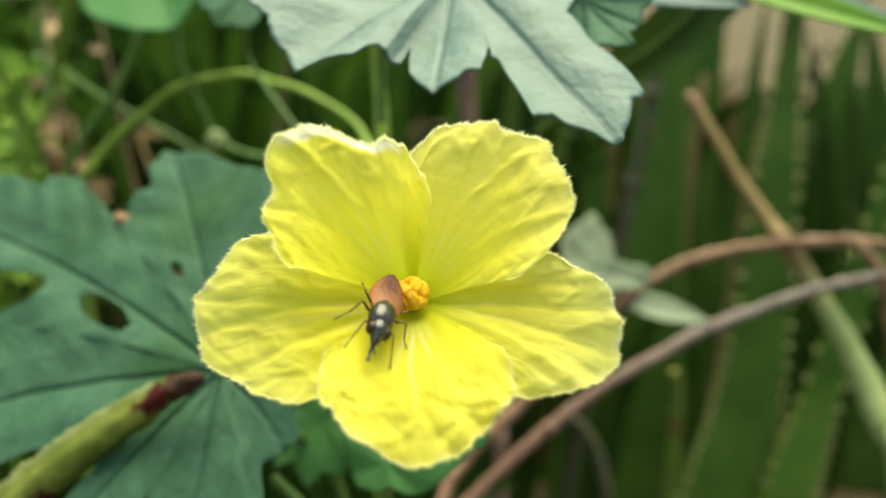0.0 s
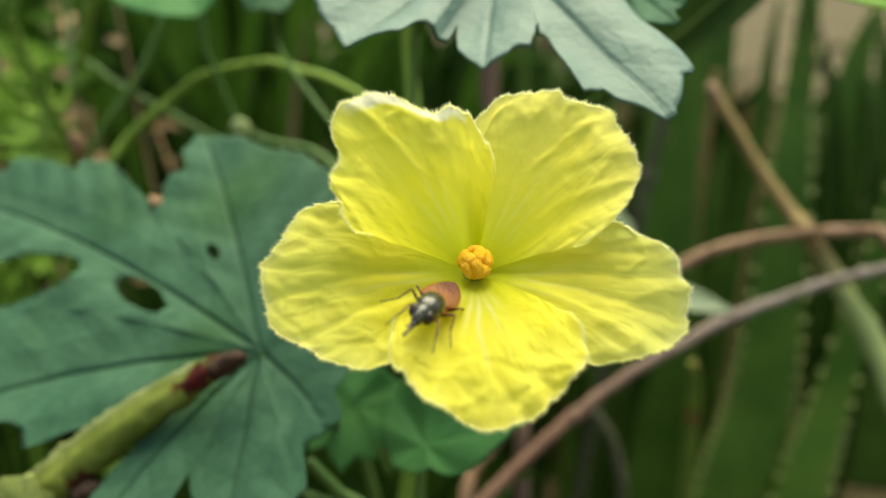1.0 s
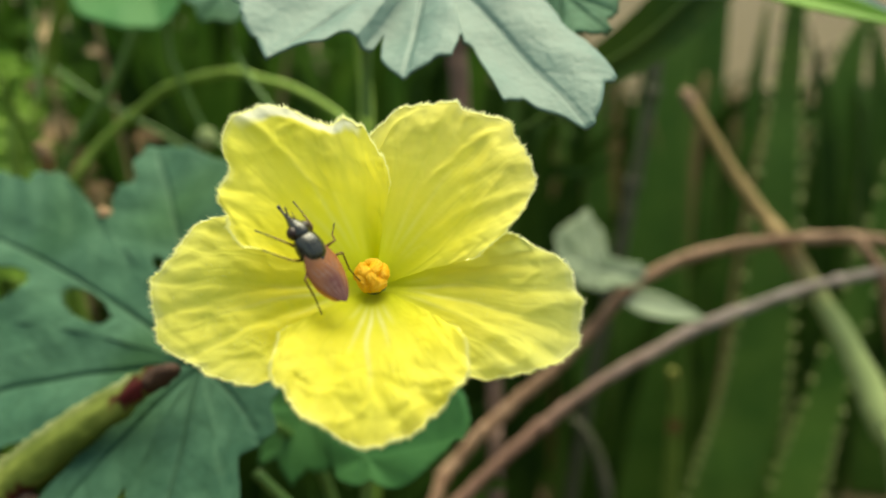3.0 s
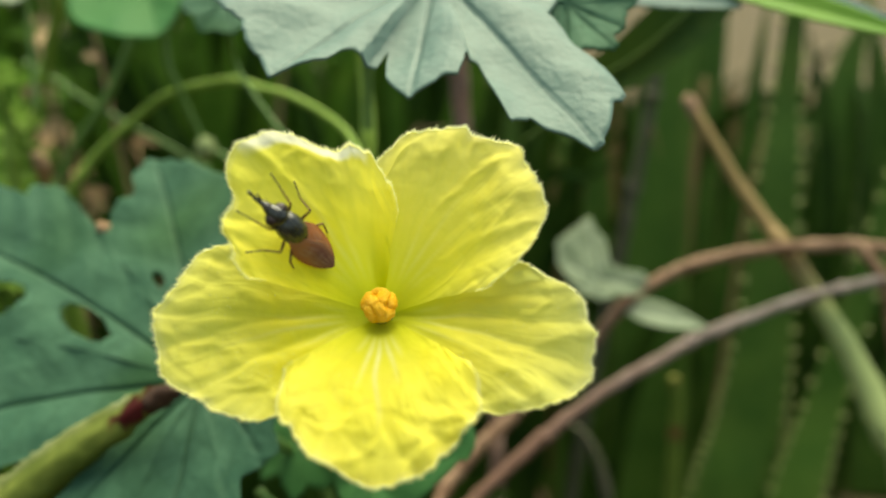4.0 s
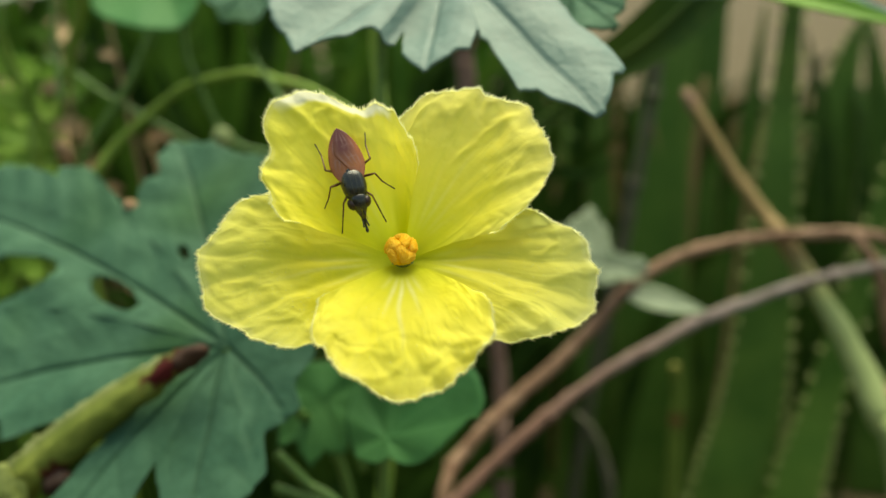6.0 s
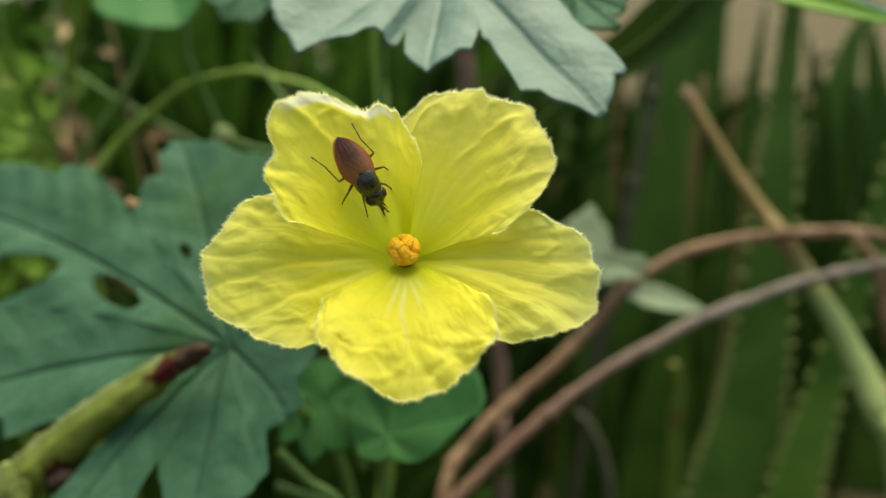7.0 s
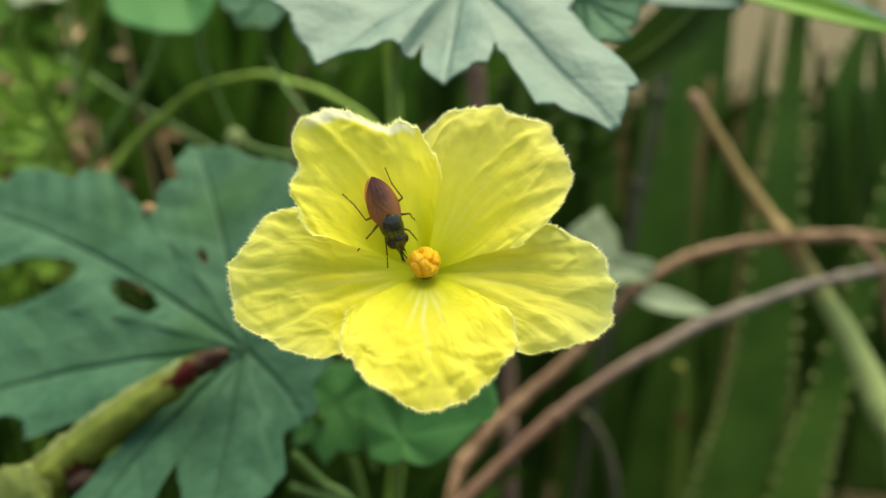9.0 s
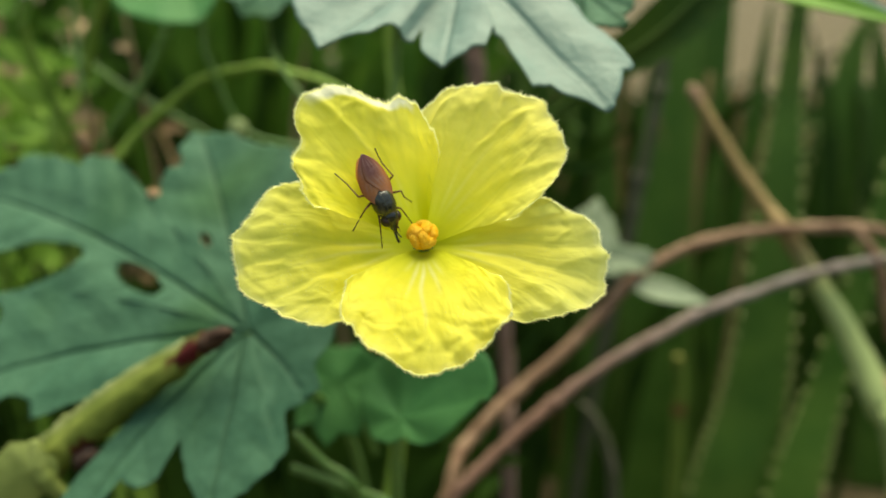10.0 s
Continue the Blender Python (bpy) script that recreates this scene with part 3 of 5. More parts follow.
def petal(start, end, rim, lift, over, seed, rumple=1.0, pleats=5.0, curl=0.0, pale=0.0, stripes=0.25, green=0.0, creases=(), specks=0, fit=0.985):
    """A petal from the throat to its rim. rim: millimetres at even steps from start to end degrees; lift: how far the tip stands forward; curl: how far the rim rolls back;
    creases: (share of the way round, share of the way out) at both ends and the depth in millimetres, below nought for a ridge."""
    bm = bmesh.new()
    vein = bm.verts.layers.float.new("vein")
    tone = bm.verts.layers.float.new("tone")
    na, nr = 210, 90
    rim_pairs = [(i / (len(rim) - 1), r) for i, r in enumerate(rim)]
    grid = []
    for i in range(na + 1):
        s = i / na
        soft = sum(mix_of(rim_pairs, min(1, max(0, s + o))) for o in (-0.014, 0, 0.014)) / 3
        top = 0.001 * (fit * soft + 0.5 * noise.noise(Vector((s * 12, seed, 0))) + 0.28 * noise.noise(Vector((s * 34, seed, 2))))
        line = []
        for j in range(nr + 1):
            u = j / nr
            lip = curl * min(1.0, max(0.0, 2.1 - abs(s - 0.38) * 10.0)) * (0.9 + 0.35 * noise.noise(Vector((s * 14, seed, 17))))
            roll = max(0.0, u - 0.86) / 0.14
            r = 0.0012 + (top - 0.0012) * u
            a = radians(start + (end - start) * s) + 0.03 * u * noise.noise(Vector((u * 3, s * 2, seed + 30)))
            # broad folds that run out from the throat, forking pleats, then small puckers
            fold = noise.noise(Vector((s * pleats, u * 1.1, seed)))
            wander = s * pleats * 1.4 + 0.9 * noise.noise(Vector((s * 4, u * 2.5, seed + 40)))
            ridge = 1 - abs(noise.noise(Vector((wander * 0.9, u * 2.6, seed + 4)))) * 2.4
            z = -0.0025 + (0.0085 + 0.001 * lift) * (1 - (1 - min(1, r / 0.0175)) ** 1.9)
            z += 0.001 * over * (0.3 + 0.7 * u)
            # a few veins sunk into the blade, running out from the throat and forking, with soft swellings between them
            stray = 0.5 * noise.noise(Vector((s * 3, u * 3.5, seed + 50))) + 0.1 * noise.noise(Vector((s * 9, u * 11, seed + 51)))
            trunk = abs(((s * 7 + stray) % 1.0) - 0.5) * r * 220
            fork = abs(((s * 14 + 1.5 * stray + 0.22 * u) % 1.0) - 0.5) * r * 110
            groove = max(math.exp(-(trunk / 0.2) ** 2), 0.7 * math.exp(-(fork / 0.16) ** 2) * min(1.0, max(0.0, u - 0.45) * 5))
            swell = noise.noise(Vector((s * 7 + 0.6 * stray, u * 5.5, seed + 9))) + 0.45 * noise.noise(Vector((s * 13, u * 10, seed + 19)))
            crest = max(0.0, 1 - abs(noise.noise(Vector((s * 4.5 + stray, u * 2.2, seed + 60)))) * 5)
            z += rumple * min(1, u * 1.4) * (0.0010 * fold * u + 0.00003 * ridge + 0.00040 * swell * u + 0.00022 * crest * u - 0.00003 * groove)
            at = Vector((r * math.cos(a), r * math.sin(a), 0.013 * seed)) * 210
            web = max(math.exp(-(noise.noise(at) * 7) ** 2), 0.6 * math.exp(-(noise.noise(at * 1.9 + Vector((5, 0, 0))) * 6) ** 2))
            z -= rumple * 0.00012 * web * min(1.0, max(0.0, u - 0.3) * 3)
            for s0, u0, s1, u1, deep in creases:
                f = (u - u1) / (u0 - u1)
                if -0.4 < f < 1.3:
                    away = (s - s1 - (s0 - s1) * f - 0.012 * noise.noise(Vector((u * 9, seed, s0 * 40)))) * radians(abs(end - start)) * r * 1000
                    fade = min(1.0, max(0.0, (f + 0.4) * 2.5)) * min(1.0, max(0.0, (1.3 - f) * 3.3))
                    z -= 0.00065 * deep * fade * (math.exp(-(away / 0.5) ** 2) - 0.6 * math.exp(-((away - 1.2) / 0.9) ** 2) - 0.3 * math.exp(-((away + 1.3) / 0.9) ** 2))
                    groove = max(groove, (0.7 if deep > 0 else 0.0) * fade * math.exp(-(away / 0.2) ** 2))
            wave = noise.noise(Vector((s * 8, seed, 7))) + 0.5 * noise.noise(Vector((s * 19, seed, 9)))
            z += rumple * 0.0009 * max(0, u - 0.72) / 0.28 * wave
            z -= 0.001 * lip * 0.6 * roll * roll
            v = bm.verts.new((r * math.cos(a), r * math.sin(a), z))
            streak = 0.0
            for k, (w0, reach) in enumerate(((0.0, 0.75), (0.15, 0.5), (-0.13, 0.55), (0.28, 0.35), (-0.3, 0.3))):
                d = abs(s - 0.5 - w0 * (0.6 + 0.6 * u) + 0.03 * noise.noise(Vector((u * 4, seed, k)))) * r * 1.6
                streak = max(streak, math.exp(-(d / 0.00022) ** 2) * max(0, 1 - u / reach) * min(1, max(0, u - 0.1) * 6))
            # the rolled rim's overexposed white is painted in here, beside streaks and pale edge
            v[vein] = min(1.0, stripes * streak + max(0.0, (u - 0.955) * 5) * (0.5 + noise.noise(Vector((s * 13, u * 9, seed)))) + 2.0 * min(1.0, lip) * min(1.0, max(0.0, roll * 2.2 - 0.5)) + pale * u * u)
            # towards the throat: its own greener tone, with some shade mixed into the colour
            v[tone] = min(1.0, max(0.0, 1.15 - r / 0.0070) + max(0, 0.9 * noise.noise(Vector((s * 2.6, u * 2.2, seed + 21))) - 0.1) * u * 0.7 + green * max(0.0, u - 0.6) * 2.5 + 0.10 * groove * min(1.0, u * 2))
            line.append(v)
        grid.append(line)
    for p, q in zip(grid, grid[1:]):
        for j in range(nr):
            bm.faces.new((p[j], p[j + 1], q[j + 1], q[j]))
    sides = [v.co.copy() for v in grid[0][nr * 7 // 8:]] + [line[-1].co.copy() for line in grid[1:]] + [v.co.copy() for v in grid[-1][nr * 7 // 8:-1][::-1]]
    faces_at = [[v.co.copy() for v in line] for line in grid]
    ob = part("petal", bm, PETAL, flower)
    # short hairs along the rim
    rng = random.Random(seed)
    hb = bmesh.new()
    for k in range(2200):
        f = rng.random() * (len(sides) - 1)
        i = int(f)
        c = sides[i].lerp(sides[i + 1], f - i)
        out = Vector((c.x, c.y, 0)).normalized()
        along = (sides[i + 1] - sides[i]).normalized()
        w = (out * rng.uniform(0.3, 1) + along * rng.uniform(-0.6, 0.6) + Vector((0, 0, rng.uniform(-0.5, 0.7)))) * rng.uniform(0.0002, 0.00065)
        c = c - out * 0.0001
        t = along * 0.00005
        hb.faces.new((hb.verts.new(c - t), hb.verts.new(c + t), hb.verts.new(c + w)))
    part("fringe", hb, FRINGE, ob, "fine pale hairs along the rim")
    if specks:
        # pale specks on the outer part stand for sparkle on hairs and pollen
        gb = bmesh.new()
        for k in range(specks):
            v = faces_at[int(rng.triangular(0.1, 0.95, 0.65) * na)][int(rng.triangular(0.45, 0.97, 0.8) * nr)]
            q = rng.uniform(0.00003, 0.00006)
            up = v + Vector((0, 0, q * 1.5))
            ring = [gb.verts.new(v + Vector((q * math.cos(w), q * math.sin(w), 0))) for w in (0, 2.1, 4.2)]
            top = gb.verts.new(up)
            for i in range(3):
                gb.faces.new((ring[i], ring[(i + 1) % 3], top))
        part("glands", gb, FRINGE, ob, "tiny pale specks standing for sparkle on hairs and pollen")
    return ob


petal(98, 2, [10, 11.8, 13.2, 14.5, 15.8, 16.3, 16.4, 16.8, 17.4, 17.8, 17.2, 18.0, 19.2, 19.1, 18.4, 18.3, 18.0, 17.7, 17.3, 16.4, 15.1, 14.2, 12.8, 11.5, 10], 0.0, 0.0, 12, pale=0.22, stripes=0.13,
      creases=((0.78, 0.94, 0.71, 0.4, -0.35), (0.53, 0.91, 0.45, 0.56, -0.4), (0.4, 0.96, 0.43, 0.75, 0.25), (0.21, 0.9, 0.36, 0.61, 0.15), (0.67, 0.85, 0.58, 0.47, 0.15)))
petal(153, 243, [13, 14.8, 16.2, 17.4, 17.8, 18.1, 18.4, 19.3, 20.0, 20.1, 20.1, 20.1, 20.2, 20.0, 19.2, 18.3, 17.6, 17.0, 16.2, 15.7, 14.9, 13.8, 12.8, 11.8, 10.5], -3.0, -0.2, 15, pale=0.18, green=0.4,
      creases=((0.35, 0.94, 0.39, 0.35, 0.25), (0.45, 0.99, 0.4, 0.35, 0.3), (0.61, 0.93, 0.6, 0.34, 0.35), (0.18, 0.85, 0.29, 0.56, -0.25)), specks=160)
petal(20, -58, [11.5, 12.6, 13.6, 14.4, 15.2, 16.4, 17.6, 18.3, 18.7, 19.5, 19.9, 20.0, 20.1, 20.1, 19.9, 19.4, 18.7, 17.9, 16.8, 15.5, 15.1, 14, 13, 12, 10.5], -3.0, 0.35, 13, pale=0.24, green=0.6,
      creases=((0.38, 0.92, 0.37, 0.21, 0.25), (0.52, 0.83, 0.49, 0.28, 0.3), (0.68, 0.97, 0.62, 0.39, -0.35), (0.26, 0.83, 0.22, 0.52, 0.2)), specks=110)
petal(76, 178, [7.6, 9.5, 10.0, 11.3, 12.3, 13.1, 13.5, 13.2, 13.9, 14.7, 15.7, 17.0, 17.6, 18.1, 18.1, 17.5, 16.7, 14.7, 14.6, 14.5, 14.0, 12.9, 12.4, 11.9, 10.8], 1.5, 0.9, 11, curl=1.0, pale=0.1, stripes=0.13,
      creases=((0.55, 0.91, 0.51, 0.49, -0.4), (0.77, 0.96, 0.7, 0.61, 0.3), (0.41, 0.87, 0.41, 0.44, 0.2), (0.27, 0.93, 0.29, 0.52, 0.2)))
petal(224, 320, [10.2, 11.4, 12.6, 13.3, 13.9, 14.4, 14.8, 15.2, 15.7, 16.1, 16.4, 16.9, 17.3, 17.3, 17.0, 16.7, 16.3, 15.8, 15.4, 15.3, 14.8, 14.1, 13.2, 12.4, 10.5], 0.0, 0.7, 14, pale=0.1, stripes=0.6,
      creases=((0.84, 0.96, 0.74, 0.71, 0.3), (0.8, 0.96, 0.68, 0.79, 0.3), (0.75, 0.99, 0.61, 0.7, 0.3), (0.6, 0.95, 0.54, 0.69, 0.3), (0.06, 0.99, 0.23, 0.66, 0.2), (0.21, 0.88, 0.37, 0.75, 0.2)), specks=40)


def stamens():
    core = bmesh.new()
    blob(core, (0, 0, 0.0001), (0.0013, 0.0013, 0.0014), None, 4, 0.2, 5)
    ob = part("stamen", core, STAMEN, flower, "orange-yellow knob of folded anthers")
    # the anthers are long folded lobes pressed together, each finely ribbed along its length
    folds = ((0.3, 1.2, 70), (1.55, 1.15, 60), (2.8, 1.2, 75), (4.05, 1.1, 55), (5.3, 1.2, 80), (0.9, 0.55, 20), (3.0, 0.5, -25), (4.9, 0.6, 15))
    for k, (a, tilt, twist) in enumerate(folds):
        bm = bmesh.new()
        vein = bm.verts.layers.float.new("vein")
        for v in blob(bm, (0, 0, 0), (0.00092, 0.00060, 0.00056), None, 4, 0.15, k * 3.1, 2.3):
            x, y, z = v.co
            rib = math.sin((y + 0.0006 * math.sin(x * 1500 + k)) * 21000)
            v.co += v.co.normalized() * 0.000035 * rib
            v[vein] = max(0.0, -rib) * 0.8
        way = Vector((math.sin(tilt) * math.cos(a), math.sin(tilt) * math.sin(a), math.cos(tilt)))
        bm.transform(Matrix.Translation(Vector((0, 0, 0.0003)) + way * 0.00122) @ way.to_track_quat("Z", "X").to_matrix().to_4x4() @ Matrix.Rotation(radians(twist), 4, "Z"))
        part("anther", bm, STAMEN, ob)
    bm = bmesh.new()
    tube(bm, [(0, 0, -0.003), (0, 0, -0.001)], [0.001, 0.0009], 6)
    part("filament", bm, CALYX, ob)


stamens()


def calyx():
    bm = bmesh.new()
    tube(bm, [(0, 0, -0.0020), (0, 0, -0.004), (0, -0.0008, -0.0065)], [0.0021, 0.0024, 0.0012], 12, 12, 0.1)
    base = part("calyx", bm, CALYX, flower, "small green cup behind the petals")
    for k in range(5):
        a = 2 * math.pi * k / 5 + 0.9
        s = bmesh.new()
        tube(s, [(0.0018 * math.cos(a), 0.0018 * math.sin(a), -0.0035), (0.004 * math.cos(a), 0.004 * math.sin(a), -0.0022), (0.006 * math.cos(a), 0.006 * math.sin(a), -0.0014)],
             [0.0011, 0.0009, 0.0002], 10, 6, 0, 0, 0.4)
        part("sepal", s, CALYX, base)
    inv = FLOWER.inverted()
    st = bmesh.new()
    tube(st, [(0, -0.0008, -0.0062), inv @ Vector((-0.004, 0.086, 0.309)), inv @ Vector((-0.008, 0.11, 0.296)), inv @ Vector((-0.0115, 0.14, 0.297)), inv @ Vector((-0.0118, 0.154, 0.30))],
         [0.0009, 0.0008, 0.0009], 24, 8, 0.1)
    part("flower_stalk", st, STEM, flower)


calyx()


# ---- the fly ----
fly = thing("fly", pose(-0.01, 0.065, 0.33), "small fly with black thorax, amber wings and a long snout", "fly")
fly.scale = (0.9, 0.9, 0.9)


def fly_parts():
    # abdomen, ringed, under the wings
    bm = bmesh.new()
    tone = bm.verts.layers.float.new("tone")
    for v in blob(bm, (-0.0018, 0, -0.0004), (0.0027, 0.00155, 0.00095), None, 4, 0, 0, 2.3):
        v.co.y *= 1 - 0.3 * max(0.0, (-v.co.x - 0.0025) / 0.002)
        v[tone] = max(0, min(1, (-v.co.x - 0.0038) * 700)) + (0.35 if int((v.co.x + 0.01) / 0.0006) % 2 else 0.0) * max(0.0, 1 - abs(v.co.y) / 0.0014)
    part("abdomen", bm, ABDOMEN, fly, "orange-brown abdomen")
    # thorax: one smooth dark oval with two dusty lines and a fine cross furrow
    bm = bmesh.new()
    tone = bm.verts.layers.float.new("tone")
    for v in blob(bm, (0.0014, 0, 0.00018), (0.0018, 0.00138, 0.00128), None, 5, 0, 0, 2.3):
        x, y, z = v.co
        lines = sum(math.exp(-((y - o) / w) ** 2) for o, w in ((-0.00085, 0.00012), (-0.00028, 0.00006), (0.00028, 0.00006), (0.00085, 0.00012)))
        top = max(0.0, min(1.0, (z - 0.0005) * 2000))
        v[tone] = top * (0.32 * lines + 0.06)
        v.co.z -= top * 0.00003 * math.exp(-((x - 0.0012 - 0.2 * abs(y)) / 0.00007) ** 2)
    thorax = part("thorax", bm, THORAX, fly, "black thorax with faint grey stripes")
    bm = bmesh.new()
    tone = bm.verts.layers.float.new("tone")
    for v in blob(bm, (0.0, 0, 0.00052), (0.00062, 0.00092, 0.00054), None, 3, 0, 0, 2.1):
        v[tone] = 0.12 if v.co.z > 0.0009 else 0.0
    part("scutellum", bm, THORAX, thorax)
    for s in (-1, 1):
        bm = bmesh.new()
        blob(bm, (0.0024, s * 0.00085, 0.00045), (0.0005, 0.00036, 0.00036), None, 2)
        part("shoulder", bm, THORAX, thorax)
    # head: broad behind, narrowed to a ridged face that runs out into the snout
    bm = bmesh.new()
    tone = bm.verts.layers.float.new("tone")
    tube(bm, [(0.0028, 0, 0.0002), (0.0031, 0, 0.00024), (0.0036, 0, 0.00022), (0.0041, 0, 0.0001), (0.0046, 0, -0.00008), (0.0050, 0, -0.00022), (0.0053, 0, -0.0003)],
         [0.00095, 0.00104, 0.00096, 0.00074, 0.0005, 0.00032, 0.00022], 28, 20)
    for v in bm.verts:
        v[tone] = 0.9 * max(0.0, min(1.0, (v.co.x - 0.0036) * 1500)) * max(math.exp(-((v.co.y - o) / 0.0001) ** 2) for o in (-0.00026, 0.00026)) * (1 if v.co.z > 0.0002 else 0)
    head = part("head", bm, THORAX, fly, "dark head drawn out into a snout")
    for s in (-1, 1):
        bm = bmesh.new()
        blob(bm, (0.0035, s * 0.00076, 0.00024), (0.0007, 0.00056, 0.00074), pose(0, 0, 0, 0, 0, -16 * s).to_3x3(), 3)
        part("eye", bm, EYE_DARK, head, "dark red-brown compound eye")
        bm = bmesh.new()
        tube(bm, [(0.0044, s * 0.00016, 0.0004), (0.0048, s * 0.00024, 0.00055), (0.0050, s * 0.00026, 0.0005), (0.0055, s * 0.00034, 0.0004)], [0.00009, 0.0001, 0.00005, 0.00002], 10, 6)
        part("antenna", bm, EYE_DARK, head)
        bm = bmesh.new()
        tube(bm, [(0.0050, s * 0.00014, -0.0003), (0.0056, s * 0.0002, -0.00025), (0.0062, s * 0.0003, -0.0001)], [0.0001, 0.00009, 0.0001], 10, 6)
        part("palp", bm, THORAX, head)
    bm = bmesh.new()
    tube(bm, [(0.0050, 0, -0.0003), (0.0056, 0, -0.00048), (0.0061, 0, -0.00062), (0.0066, 0, -0.0007), (0.0068, 0, -0.00066)], [0.00026, 0.00017, 0.00014, 0.0002, 0.00012], 18, 8)
    part("snout", bm, THORAX, head, "long black snout with a swollen end")
    # wings folded flat over the abdomen, one lapping over the other, arched over it like a roof
    for s in (-1, 1):
        bm = bmesh.new()
        vein = bm.verts.layers.float.new("vein")
        tone = bm.verts.layers.float.new("tone")
        rows = []
        for i in range(41):
            u = i / 40
            x = 0.0010 - 0.0059 * u
            close = (1 - 0.999 * max(0.0, (u - 0.3) / 0.7) ** 2.1) ** 0.8
            outer = 0.00192 * (0.66 + 0.34 * math.sin(math.pi * min(0.5, u * 1.5))) * close
            inner = (0.0007 - 0.0019 * min(1.0, u * 1.9)) * close
            rows.append([])
            for j in range(17):
                w = j / 16
                y = inner + (outer - inner) * w
                z = 0.00108 - 0.00022 * u - 0.00042 * u * u - 0.0007 * (abs(y) / 0.0019) ** 2.2 + 0.00003 * s
                v = bm.verts.new((x, s * y, z))
                long_veins = max(math.exp(-((w - k - q * u) / 0.02) ** 2) for k, q in ((0.08, 0.12), (0.3, 0.18), (0.5, 0.16), (0.68, 0.2)))
                cross_veins = max(math.exp(-((u - k) / 0.012) ** 2) for k in (0.42, 0.66)) if 0.35 < w < 0.8 else 0.0
                # pale vein glint, then mauve sheen over the lapped middle, both as colour
                v[vein] = max(long_veins, 0.7 * cross_veins)
                v[tone] = max(0.0, 1 - (abs(y) / 0.0014) ** 2) * min(1.0, max(0.0, u - 0.25) * 3)
                rows[-1].append(v)
        for p, q in zip(rows, rows[1:]):
            for j in range(16):
                bm.faces.new((p[j], p[j + 1], q[j + 1], q[j]))
        thicken(part("wing", bm, WING, fly, "brownish translucent wing"), 0.00002)
    # legs: hip, knee, ankle, toe
    legs = []
    for s in (-1, 1):
        for hip, knee, ankle, toe in (((0.0021, 0.0007), (0.0031, 0.0016, 0.0003), (0.0045, 0.0020, -0.0003), (0.0062, 0.0025, -0.0011)),
                                      ((0.0008, 0.0010), (0.0010, 0.0025, 0.0006), (0.0020, 0.0031, -0.0006), (0.0032, 0.0042, -0.0013)),
                                      ((-0.0002, 0.0009), (-0.0008, 0.0025, 0.0004), (-0.0026, 0.0025, -0.0008), (-0.0043, 0.0029, -0.0015))):
            bm = bmesh.new()
            tone = bm.verts.layers.float.new("tone")
            o = Vector((hip[0], s * hip[1], -0.0006))
            k, a, t = (Vector((q[0], s * q[1], q[2])) - o for q in (knee, ankle, toe))
            tube(bm, [(0, 0, 0), k * 0.5, k], [0.00013, 0.00016, 0.0001], 8, 7)
            tube(bm, [k, (k + a) * 0.5, a], [0.0001, 0.00009, 0.00009], 8, 6)
            tube(bm, [a, (a + t) * 0.5, t], [0.00008, 0.00006, 0.00007], 12, 6, 0.5, 2)
            for v in bm.verts:
                v[tone] = min(1.0, max(0.0, (v.co.length - 0.0021) * 700))
            leg = part("leg", bm, LEG, fly, "thin amber leg with a dark foot")
            leg.matrix_basis = Matrix.Translation(o)
            legs.append((leg, o, s))
    return legs


LEGS = fly_parts()


